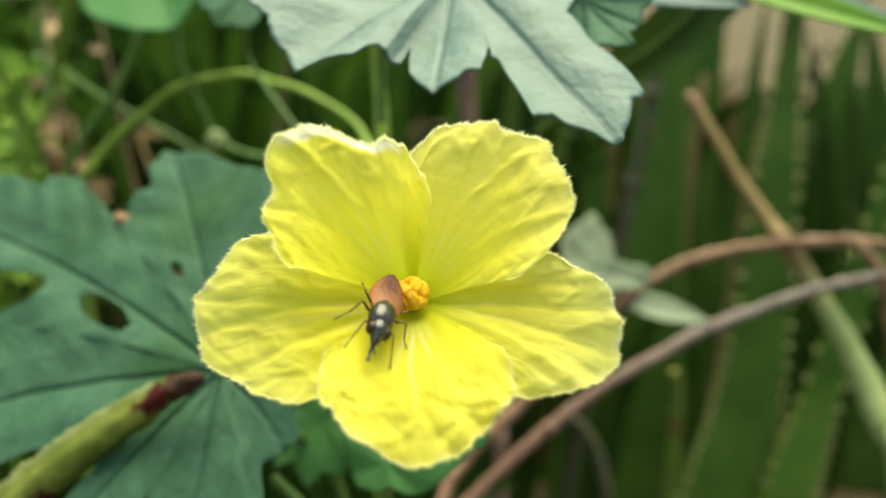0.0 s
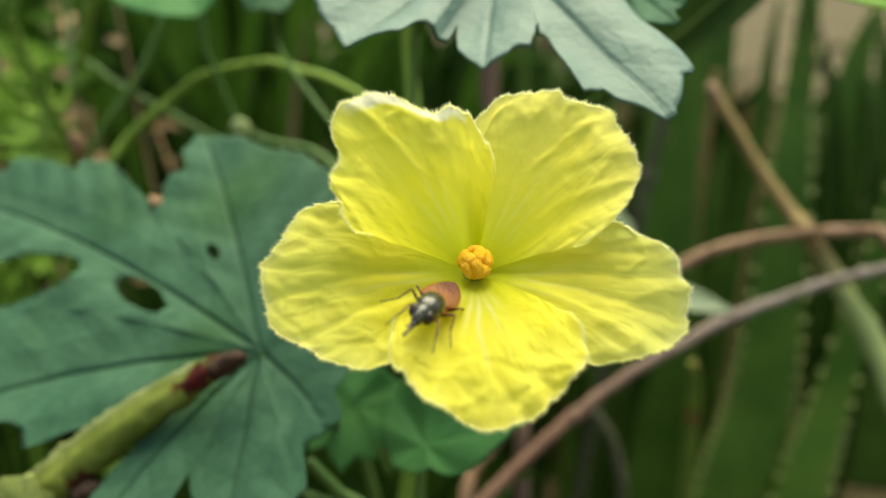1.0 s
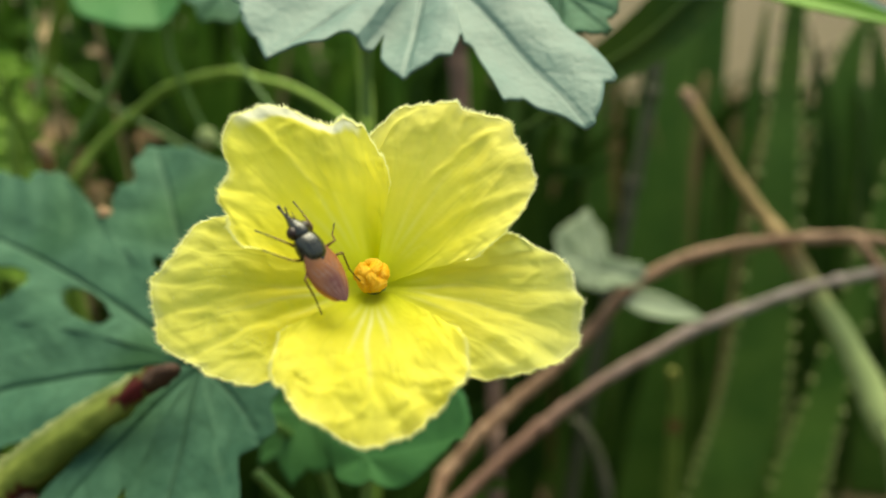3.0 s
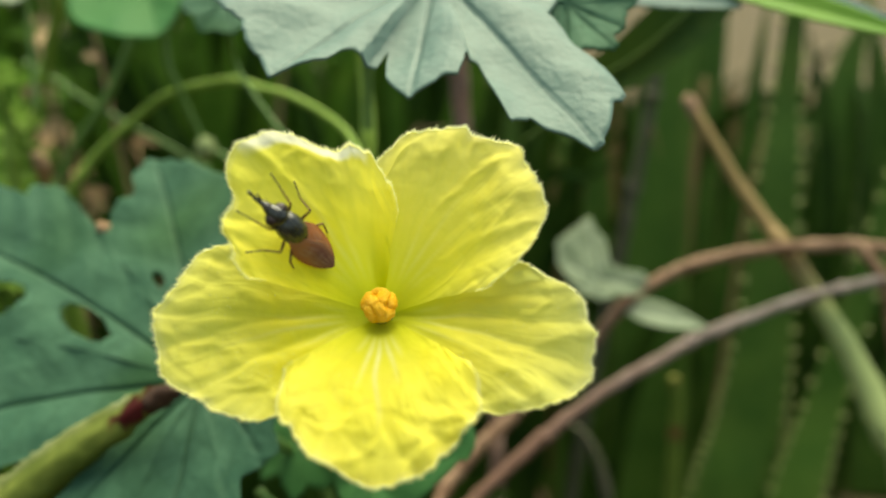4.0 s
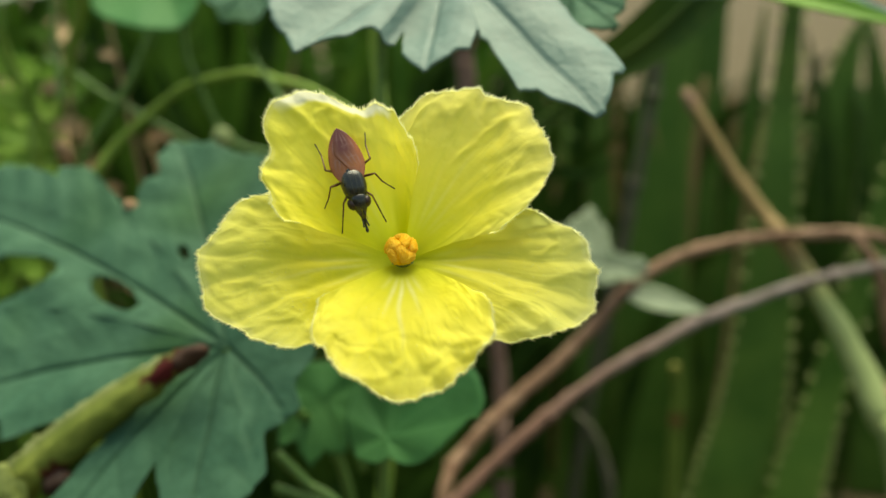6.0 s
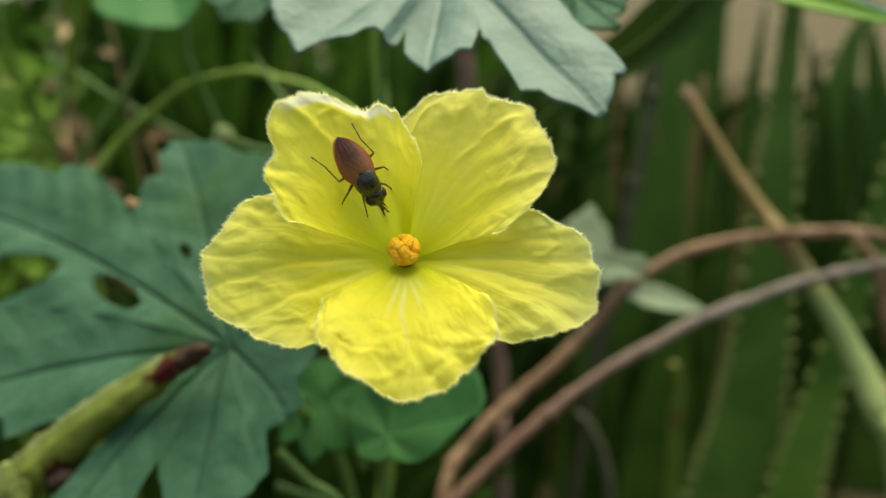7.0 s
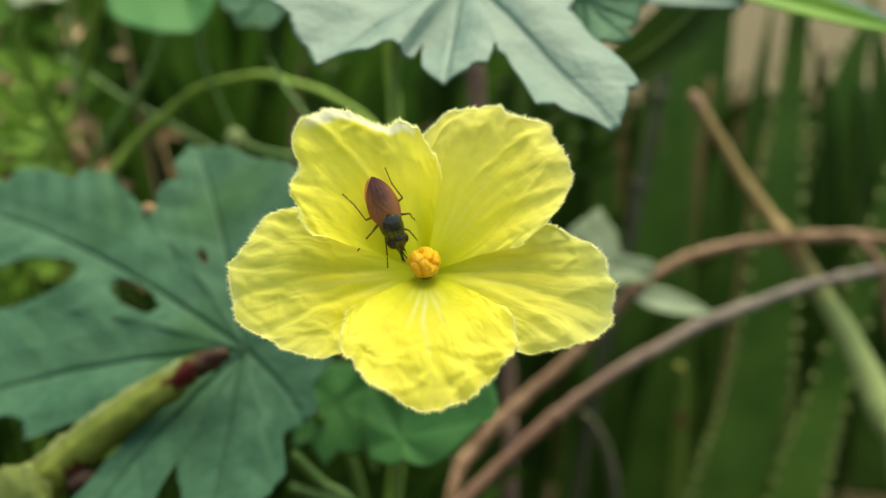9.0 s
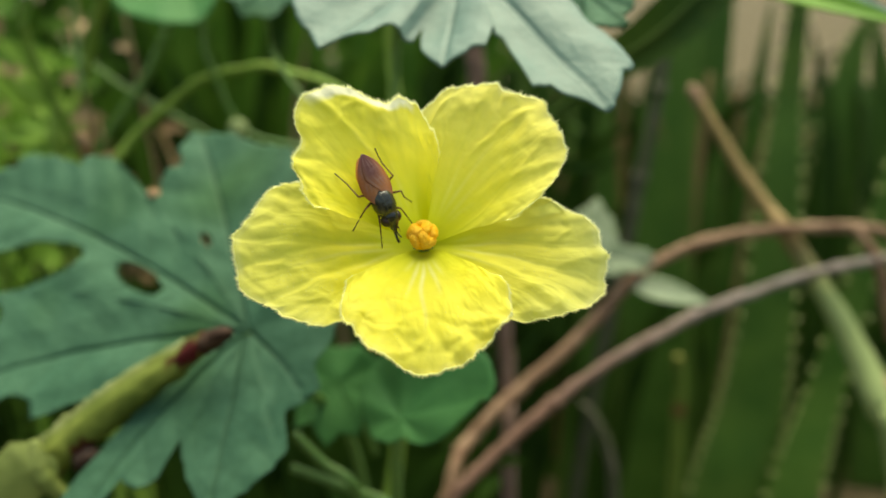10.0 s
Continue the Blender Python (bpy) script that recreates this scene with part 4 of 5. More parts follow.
# ---- withered pale leaf tip beside the flower ----
def withered():
    ob = thing("withered_leaf", pose(0, 0, 0), "pale yellow-green withered succulent leaf with a maroon dried tip", "leaf")
    bm = bmesh.new()
    tone = bm.verts.layers.float.new("tone")
    vein = bm.verts.layers.float.new("vein")
    points = [(-0.0350, 0.1025, 0.2932), (-0.0378, 0.1040, 0.2913), (-0.0413, 0.1050, 0.2892), (-0.0456, 0.1060, 0.2859), (-0.0528, 0.1060, 0.2810), (-0.0599, 0.1055, 0.2758), (-0.0657, 0.1050, 0.2710), (-0.0707, 0.1040, 0.2668), (-0.0762, 0.1020, 0.2628),
              (-0.092, 0.09, 0.24), (-0.11, 0.07, 0.12), (-0.115, 0.06, -0.005)]
    widths = [(0, 0.0007), (0.05, 0.0014), (0.1, 0.0019), (0.18, 0.0024), (0.27, 0.0031), (0.36, 0.0037), (0.45, 0.0041), (0.55, 0.0042), (0.65, 0.0044), (0.73, 0.0048), (0.82, 0.008), (0.91, 0.013), (1, 0.018)]
    n, sides = 150, 28
    path = spline(points, n)
    # a rounded three-sided section: a raised ridge, a broad face, and an underside
    section = [q for q in spline([(1.0, 0.30, 0), (0.45, 0.30, 0), (-0.3, 0.42, 0), (-0.85, -0.15, 0), (-0.45, -0.8, 0), (0.45, -0.5, 0), (1.0, 0.30, 0)], sides)][:-1]
    stains = (((-0.0435, 0.1030, 0.2897), 0.0040), ((-0.0462, 0.1030, 0.2882), 0.0032), ((-0.0400, 0.1030, 0.2917), 0.0034), ((-0.0376, 0.1030, 0.2926), 0.0024), ((-0.0604, 0.1020, 0.2705), 0.0034))
    rings = []
    for i, c in enumerate(path):
        d = (path[min(i + 1, n)] - path[max(i - 1, 0)]).normalized()
        face = Vector((-0.12, -0.45, 0.85))
        face = (face - d * face.dot(d)).normalized()
        side = d.cross(face)
        w = 0.93 * mix_of(widths, i / n)
        ring = []
        for j, q in enumerate(section):
            rag = 1 + 0.16 * noise.noise(Vector((i * 0.16, j * 0.35, 3.0))) + (0.12 * noise.noise(Vector((i * 0.5, 4, 1))) if q.x > 0.8 else 0)
            v = bm.verts.new(c + side * (q.x * w * rag) + face * (q.y * w * rag))
            t = 0.0
            for place, size in stains:
                t = max(t, min(1.0, max(0.0, (size - (v.co - Vector(place)).length) / 0.0009 + 1.4 * noise.noise(v.co * 700))))
            v[tone] = t
            v[vein] = max(0.0, min(1.0, (q.x - 0.5) * 2)) * max(0.0, 0.4 + noise.noise(Vector((i * 0.12, 2, 8)))) if i > 25 else 0.0
            ring.append(v)
        rings.append(ring)
    for p, q in zip(rings, rings[1:]):
        for j in range(sides):
            bm.faces.new((p[j], p[(j + 1) % sides], q[(j + 1) % sides], q[j]))
    bm.faces.new(rings[0])
    bm.faces.new(rings[-1])
    bmesh.ops.recalc_face_normals(bm, faces=bm.faces)
    part("blade", bm, SHEATH, ob)
    f = bmesh.new()
    tube(f, [(-0.0346, 0.1023, 0.2934), (-0.0356, 0.1028, 0.2928), (-0.0370, 0.1034, 0.2918), (-0.0385, 0.1040, 0.2908), (-0.0398, 0.1044, 0.2900)], [0.0007, 0.0014, 0.0018, 0.0020, 0.0013], 30, 14, 0.45, 6, 0.8)
    part("dried_tip", f, SCORCH, ob, "dark brown dried tip")
    f = bmesh.new()
    blob(f, (-0.0606, 0.1026, 0.2700), (0.0028, 0.0018, 0.0016), pose(0, 0, 0, 0, -35, 0).to_3x3(), 3, 0.4, 7)
    part("scorched_spot", f, SCORCH, ob, "purple-black scorched spot")
    f = bmesh.new()
    strap(f, [(-0.0655, 0.1000, 0.2735), (-0.0685, 0.0995, 0.2705), (-0.0730, 0.0985, 0.2669), (-0.0795, 0.0975, 0.2610), (-0.086, 0.093, 0.25)], 0.0100, 24, -0.5)
    tube(f, [(-0.0672, 0.1000, 0.2752), (-0.0668, 0.0992, 0.2720), (-0.0660, 0.0988, 0.2690), (-0.0645, 0.0992, 0.2660), (-0.0620, 0.1002, 0.2645)], [0.0006, 0.0014, 0.0017, 0.0013, 0.0005], 24, 10, 0.3, 4)
    part("sheath", f, EDGE, ob, "crumpled pale green sheath")


withered()


# ---- woody stems ----
def twig(name, label, category, points, radii, mat, seed, n=70, rough=0.3, tone_fn=None, knots=()):
    ob = thing(name, pose(0, 0, 0), label, category)
    bm = bmesh.new()
    tone = bm.verts.layers.float.new("tone")
    tube(bm, points, radii, n, 10, rough, seed)
    if tone_fn:
        for v in bm.verts:
            v[tone] = tone_fn(v.co)
    part("stem", bm, mat, ob)
    path = spline(points, 100)
    for k in knots:
        kb = bmesh.new()
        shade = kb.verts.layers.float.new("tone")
        blob(kb, path[k], (1.4 * radii[2], 1.25 * radii[2], 1.3 * radii[2]), None, 2, 0.35, seed + k)
        for v in kb.verts:
            v[shade] = tone_fn(v.co) if tone_fn else 0.0
        part("knot", kb, mat, ob)
    return ob


b = twig("woody_stem", "thin brown woody stem arching above the undergrowth", "stem",
         [(0.20, 0.24, 0.2), (0.165, 0.226, 0.25), (0.1441, 0.2220, 0.2652), (0.1304, 0.2210, 0.2706), (0.1181, 0.2200, 0.2727), (0.1005, 0.2180, 0.2728), (0.0866, 0.2160, 0.2721), (0.0729, 0.2140, 0.2698), (0.0644, 0.2120, 0.2670), (0.0556, 0.2085, 0.2634), (0.0510, 0.2050, 0.2609),
          (0.0417, 0.2000, 0.2525), (0.0318, 0.1950, 0.2442), (0.0204, 0.1900, 0.2362), (0.0124, 0.1850, 0.2310), (0.0060, 0.1810, 0.2254), (0.0021, 0.1770, 0.2226), (-0.0002, 0.1710, 0.2178), (-0.004, 0.165, 0.2), (-0.008, 0.158, 0.12), (-0.005, 0.155, -0.01)],
         [0.0015, 0.0017, 0.0017, 0.0018, 0.0019, 0.0017, 0.0022], TWIG, 3, n=120, knots=(48, 70, 80))
sb = bmesh.new()
tube(sb, [(0.1192, 0.2195, 0.2736), (0.1242, 0.2138, 0.2663), (0.1271, 0.2120, 0.2581), (0.1321, 0.2100, 0.2406)], [0.0017, 0.0017, 0.0021], 20, 8, 0.3, 2)
part("side_shoot", sb, TWIG, b)


def ovate(base, tip, width, face, mat, parent, label, bend=0.1):
    """A simple pointed leaf from its base to its tip."""
    base, tip = Vector(base), Vector(tip)
    d = tip - base
    size = d.length
    d.normalize()
    side = d.cross(Vector(face)).normalized()
    n = side.cross(d)
    bm = bmesh.new()
    vein = bm.verts.layers.float.new("vein")
    rows = []
    for i in range(25):
        u = i / 24
        w = width * 0.5 * math.sin(math.pi * u ** 0.75) ** 0.85 * (1 + 0.05 * math.sin(u * 60)) + 0.0002
        rows.append([])
        for j in range(-6, 7):
            x = j / 6
            v = bm.verts.new(d * (size * u) + side * (w * x) + n * (0.25 * w * abs(x) - bend * size * u * u))
            v[vein] = math.exp(-(x / 0.12) ** 2) + 0.4 * math.exp(-(((u * 7 - abs(x) * 0.8) % 1 - 0.5) / 0.1) ** 2)
            rows[-1].append(v)
    for p, q in zip(rows, rows[1:]):
        for j in range(12):
            bm.faces.new((p[j], p[j + 1], q[j + 1], q[j]))
    ob = part("leaf", bm, mat, parent, label)
    ob.matrix_basis = Matrix.Translation(base)
    return thicken(ob, 0.0003)


dull = part("leaf", blade([(2.4, 13.7), (12.7, 12.6), (23.2, 8.1), (50.7, 5.6), (67.0, 7.5), (78.0, 12.1), (88.9, 14.8), (94.2, 18.9), (99.4, 17.3), (113.1, 15.9), (133.7, 15.3), (181.0, 8), (241.6, 5.8), (311.4, 5.5), (342.4, 10.6)],
                          (1, 0, 0), (0.05, -0.75, 0.66), cup=1, puff=0.0008, teeth=0.07, seed=31, n_around=150, n_out=16, tips=[5, 95, 150], saws=30), LEAF_DULL, b, "dull grey-green toothed leaf with two lobes")
dull.matrix_basis = Matrix.Translation((0.0437, 0.203, 0.2691))
thicken(dull, 0.0003)
ovate((0.0500, 0.2055, 0.2612), (0.0715, 0.1985, 0.2556), 0.0078, (0.1, -0.6, 0.8), LEAF_DULL, b, "dull grey-green pointed leaf", -0.13)
weed()
twig("woody_stem", "thin grey-brown woody stem slanting through the undergrowth", "stem",
     [(0.19, 0.235, 0.25), (0.16, 0.223, 0.262), (0.1421, 0.2180, 0.2644), (0.1278, 0.2138, 0.2649), (0.1118, 0.2101, 0.2633), (0.0976, 0.2065, 0.2611), (0.0833, 0.2016, 0.2582), (0.0693, 0.1963, 0.2553), (0.0587, 0.1908, 0.2523), (0.0485, 0.1852, 0.2496), (0.0372, 0.1797, 0.2452), (0.0278, 0.1742, 0.2407),
      (0.0187, 0.1686, 0.2357), (0.0098, 0.1631, 0.2301), (0.0041, 0.1585, 0.2266), (-0.0001, 0.1550, 0.2225), (-0.005, 0.15, 0.2), (-0.008, 0.148, 0.12), (0.0, 0.146, -0.01)],
     [0.0015, 0.0015, 0.0016, 0.0016, 0.0016, 0.002], TWIG_GREY, 8, n=110, tone_fn=lambda c: max(0.0, min(1.0, (0.085 - c.x) * 16)), knots=(22, 40, 62))
twig("woody_stem", "upright grey-brown stem standing among leaves", "stem",
     [(0.0060, 0.232, 0.345), (0.0065, 0.2300, 0.3284), (0.0078, 0.2250, 0.3063), (0.0156, 0.2100, 0.2424), (0.0169, 0.2050, 0.2241), (0.0169, 0.1950, 0.1949), (0.02, 0.19, -0.01)], [0.0027, 0.0026, 0.0023, 0.0022], TWIG_GREY, 5, tone_fn=lambda c: 0.75, knots=(18, 44))
st = twig("dry_stalk", "straight straw-coloured dry stalk, greener lower down, leaning", "stalk",
     [(0.0760, 0.2492, 0.3101), (0.0818, 0.2432, 0.3003), (0.0899, 0.2360, 0.2865), (0.0971, 0.2280, 0.2760), (0.1002, 0.2233, 0.2717), (0.1092, 0.2177, 0.2577), (0.1166, 0.2110, 0.2457), (0.1217, 0.2037, 0.2344), (0.1248, 0.1967, 0.2253), (0.1301, 0.1900, 0.2125), (0.15, 0.18, 0.12), (0.17, 0.165, -0.01)],
     [0.0016, 0.0018, 0.0021, 0.0024, 0.0028, 0.0032, 0.0039, 0.0046, 0.0050, 0.006, 0.008], STRAW, 9, 60, 0.12, lambda c: max(0.0, min(1.0, (0.268 - c.z) * 70)))
bm = bmesh.new()
blob(bm, (0.1246, 0.2000, 0.2292), (0.0050, 0.0042, 0.0048), None, 3, 0.3, 2)
part("node", bm, LITTER, st, "swollen rust-brown joint")
bm = bmesh.new()
tube(bm, [(0.0757, 0.2495, 0.3107), (0.0766, 0.2486, 0.3092), (0.0786, 0.2466, 0.3056), (0.0812, 0.2439, 0.3013)], [0.0012, 0.0020, 0.0019, 0.0018], 12, 8, 0.2, 3)
part("tip", bm, TWIG, st, "dark brown withered tip")


# ---- aloe ----
aloe = thing("aloe_plant", pose(0, 0, 0), "clump of tall dark green aloe leaves with pale toothed edges", "aloe")


tb = bmesh.new()
tube(tb, [(-0.0008, 0, 0), (0.0004, 0.0002, 0), (0.0016, 0.0009, 0)], [0.0011, 0.0008, 0.0002], 3, 6)
TOOTH_MESH = bpy.data.meshes.new("tooth")
tb.to_mesh(TOOTH_MESH)
tb.free()
TOOTH_MESH.materials.append(TOOTH)


def aloe_leaf(points, width, thick, seed, tooth_step=0.0125, teeth=True):
    """A long tapering channelled leaf with a row of teeth down each edge."""
    n = 40
    path = spline(points, n)
    bm = bmesh.new()
    tone = bm.verts.layers.float.new("tone")
    face = Vector((0.05 * math.sin(seed * 2.1) - 0.1, -1, 0.35)).normalized()
    rings, edges = [], []
    for i, c in enumerate(path):
        u = i / n
        d = (path[min(i + 1, n)] - path[max(i - 1, 0)]).normalized()
        side = d.cross(face).normalized()
        f = side.cross(d)
        w = width * (1 - u) ** 0.75 * (0.9 + 0.1 * math.cos(u * 3)) * 0.5 + 0.0004
        t = thick * (1 - 0.8 * u)
        ring = []
        for j in range(14):
            a = 2 * math.pi * j / 14
            x, z = math.cos(a), math.sin(a)
            z = z * (0.45 if z > 0 else 1.0) + 0.45 * (x * x)
            v = bm.verts.new(c + side * (w * x) + f * (t * z))
            v[tone] = max(0.0, abs(x) - 0.8) * 1.6 + max(0, (u - 0.75)) * 1.2 + max(0, 0.5 * noise.noise(Vector((x * 2, u * 9, seed))) - 0.1)
            ring.append(v)
        rings.append(ring)
        edges.append((c + side * w + f * t * 0.45, c - side * w + f * t * 0.45, side, d))
    for p, q in zip(rings, rings[1:]):
        for j in range(14):
            bm.faces.new((p[j], p[(j + 1) % 14], q[(j + 1) % 14], q[j]))
    bm.faces.new(rings[0])
    bm.faces.new(rings[-1][::-1])
    bmesh.ops.recalc_face_normals(bm, faces=bm.faces)
    leaf = part("leaf", bm, ALOE, aloe)
    if not teeth:
        return
    length = sum((q - p).length for p, q in zip(path, path[1:]))
    m = int(length / tooth_step)
    for k in range(2, m):
        i = min(n, int(k / m * n))
        for e, sgn in ((0, 1), (1, -1)):
            c = edges[i][e].lerp(edges[min(n, i + 1)][e], k / m * n - i)
            side, d = edges[i][2] * sgn, edges[i][3]
            ob = tagged(new("tooth", TOOTH_MESH), "pale marginal tooth")
            ob.parent = leaf
            ob.matrix_basis = Matrix.Translation(c) @ Matrix((side, d, side.cross(d))).transposed().to_4x4() @ Matrix.Scale(1.35 + 0.4 * noise.noise(Vector((k, sgn, seed))), 4)


# fleshy leaves of the near clump: way up the leaf, width at the base, thickness, whether its teeth show
for k, (pts, wid, thick, toothed) in enumerate((
        ([(0.130, 0.335, -0.01), (0.1433, 0.3450, 0.0880), (0.1508, 0.3525, 0.1286), (0.1560, 0.3600, 0.1812), (0.1575, 0.3700, 0.2539), (0.1600, 0.3800, 0.3060), (0.1620, 0.3900, 0.4400)], 0.048, 0.009, True),
        ([(0.122, 0.385, -0.01), (0.1183, 0.4000, 0.0439), (0.1130, 0.4100, 0.1796), (0.1153, 0.4200, 0.2727), (0.1219, 0.4250, 0.3131), (0.1330, 0.4320, 0.3500)], 0.060, 0.009, False),
        ([(0.150, 0.40, -0.01), (0.1575, 0.4200, 0.1757), (0.1614, 0.4233, 0.2473), (0.1631, 0.4267, 0.2924), (0.1660, 0.4300, 0.3300)], 0.020, 0.007, False),
        ([(0.155, 0.32, -0.01), (0.1704, 0.3350, 0.0953), (0.1835, 0.3450, 0.1507), (0.2012, 0.3533, 0.2444), (0.2130, 0.3600, 0.3004)], 0.032, 0.009, True),
        ([(0.205, 0.43, -0.01), (0.2180, 0.4500, 0.1258), (0.2225, 0.4533, 0.2335), (0.2237, 0.4567, 0.2885), (0.2330, 0.4600, 0.3250)], 0.054, 0.009, True),
        ([(0.305, 0.48, -0.01), (0.2967, 0.5000, 0.1439), (0.2743, 0.5000, 0.2405), (0.2550, 0.5000, 0.3150)], 0.052, 0.009, False),
        ([(0.165, 0.42, -0.01), (0.1495, 0.4400, 0.0146), (0.1390, 0.4400, 0.0913), (0.1350, 0.4420, 0.1700), (0.140, 0.445, 0.26)], 0.046, 0.009, False),
        ([(0.085, 0.41, -0.01), (0.086, 0.42, 0.1), (0.088, 0.44, 0.2), (0.086, 0.455, 0.30)], 0.050, 0.009, False),
        ([(0.165, 0.45, -0.01), (0.160, 0.47, 0.07), (0.157, 0.49, 0.2), (0.163, 0.505, 0.33), (0.168, 0.52, 0.43)], 0.05, 0.009, False),
        ([(0.06, 0.48, -0.01), (0.073, 0.50, 0.07), (0.077, 0.53, 0.2), (0.08, 0.555, 0.27)], 0.05, 0.009, False),
        ([(0.34, 0.48, -0.01), (0.345, 0.5, 0.07), (0.31, 0.53, 0.2), (0.275, 0.56, 0.34)], 0.06, 0.009, False),
        ([(0.02, 0.44, -0.01), (0.035, 0.46, 0.07), (0.04, 0.48, 0.2), (0.045, 0.5, 0.30)], 0.045, 0.009, False),
        ([(0.23, 0.45, -0.01), (0.222, 0.47, 0.07), (0.212, 0.485, 0.17), (0.205, 0.5, 0.26)], 0.030, 0.009, False),
        ([(0.295, 0.37, -0.01), (0.284, 0.385, 0.08), (0.265, 0.40, 0.17), (0.246, 0.42, 0.25)], 0.040, 0.009, True))):
    aloe_leaf(pts, wid, thick, k, teeth=toothed)
twig("woody_stem", "thin grey weathered stem among the aloe leaves", "stem", [(0.06, 0.36, -0.01), (0.068, 0.35, 0.12), (0.0814, 0.3450, 0.2304), (0.0834, 0.3450, 0.2492), (0.0878, 0.3450, 0.2749), (0.0905, 0.3450, 0.3044), (0.0932, 0.3450, 0.3231)], [0.0030, 0.0030, 0.0028, 0.0024, 0.0020], WEATHERED, 21, 40, 0.2, knots=(55, 78))
twig("dry_stalk", "thin yellow-green upright stalk with rusty spots", "stalk", [(0.085, 0.25, -0.01), (0.083, 0.245, 0.09), (0.0824, 0.2450, 0.1579), (0.0814, 0.2450, 0.1923), (0.0814, 0.2450, 0.2038), (0.0791, 0.2450, 0.2173)], [0.0028, 0.0026, 0.0024, 0.0018], YELLOW_STALK, 4, 40, 0.15, lambda c: max(0.0, min(1.0, 1.2 - abs(c.z - 0.1965) / 0.003)) + max(0.0, min(0.45, (c.z - 0.2125) * 80)))
twig("dry_stalk", "thin olive stalk curling over below the stems", "stalk", [(0.066, 0.26, -0.01), (0.0655, 0.26, 0.08), (0.0637, 0.2600, 0.1468), (0.0601, 0.2600, 0.1682), (0.0549, 0.2600, 0.1820), (0.0491, 0.2600, 0.1894)], [0.0022, 0.0022, 0.0020, 0.0012], WEATHERED, 14, 40, 0.15)


# ---- grass blades over the bed ----
ovate((0.0241, 0.1498, 0.3460), (0.0546, 0.1485, 0.3418), 0.0060, (0.0, -0.8, 0.6), LEAF_PALE, vine, "pale grey-green pointed lobe", 0.0)
ovate((0.0468, 0.1523, 0.3466), (0.0842, 0.1426, 0.3364), 0.0052, (0.1, -0.8, 0.6), GRASS, vine, "bright green narrow leaf lit from behind", 0.0)
ovate((0.0543, 0.1561, 0.3482), (0.0870, 0.1459, 0.3366), 0.0034, (0.1, -0.7, 0.7), LEAF_PALE, vine, "pale edge of a narrow leaf", 0.0)
stalk("side_stem", [(0.0543, 0.1561, 0.3482), (0.0468, 0.1523, 0.3466), (0.0241, 0.1498, 0.3460), (0.012, 0.135, 0.352), (-0.011, 0.157, 0.335)], [0.0007, 0.0008, 0.0010])
g = thing("grass_blade", pose(0, 0, 0), "dark olive grass blade behind the pale leaf", "grass")
bm = bmesh.new()
strap(bm, [(0.27, 0.27, -0.01), (0.24, 0.25, 0.3), (0.15, 0.22, 0.40), (0.0900, 0.2000, 0.3700), (0.0665, 0.1909, 0.3492), (0.0585, 0.1878, 0.3405), (0.0466, 0.1842, 0.3306), (0.0373, 0.1821, 0.325), (0.030, 0.180, 0.3185), (0.020, 0.178, 0.312)], 0.0165, 60)
part("blade", bm, OLIVE, g)
bm = bmesh.new()
tube(bm, [(0.27, 0.27, -0.01), (0.24, 0.25, 0.3), (0.15, 0.22, 0.40), (0.0900, 0.2000, 0.3700), (0.0665, 0.1909, 0.3492), (0.0585, 0.1878, 0.3405), (0.0466, 0.1842, 0.3306), (0.0373, 0.1821, 0.325), (0.030, 0.180, 0.3185), (0.020, 0.178, 0.312)], [0.0012, 0.0009, 0.0006], 60, 8, 0.1)
part("midrib", bm, OLIVE, g)


# ---- undergrowth ----
def undergrowth(name, label, count, seed, mat, x_range, y_range, heights, widths, category="undergrowth", lean=0.06):
    rng = random.Random(seed)
    bm = bmesh.new()
    for _ in range(count):
        x, y = rng.uniform(*x_range), rng.uniform(*y_range)
        h = rng.uniform(*heights)
        if x_range[1] - x_range[0] > 0.5:
            # the edge of the patch frays outward
            back = abs(rng.gauss(0, 0.16))
            x, y, h = x + rng.gauss(0, 0.1), y + back, h * max(0.4, 1 - 1.6 * back)
        lx, ly = rng.uniform(-lean, lean), rng.uniform(-lean, lean) * 0.6
        strap(bm, [(x, y, -0.005), (x + lx * 0.2, y + ly * 0.2, h * 0.45), (x + lx * 0.6, y + ly * 0.6, h * 0.85), (x + lx * 1.2, y + ly * 1.2, h * rng.uniform(0.85, 1.05))], rng.uniform(*widths), 9)
    ob = part(name, bm, mat, None)
    tagged(ob, label, category, kind="stuff")


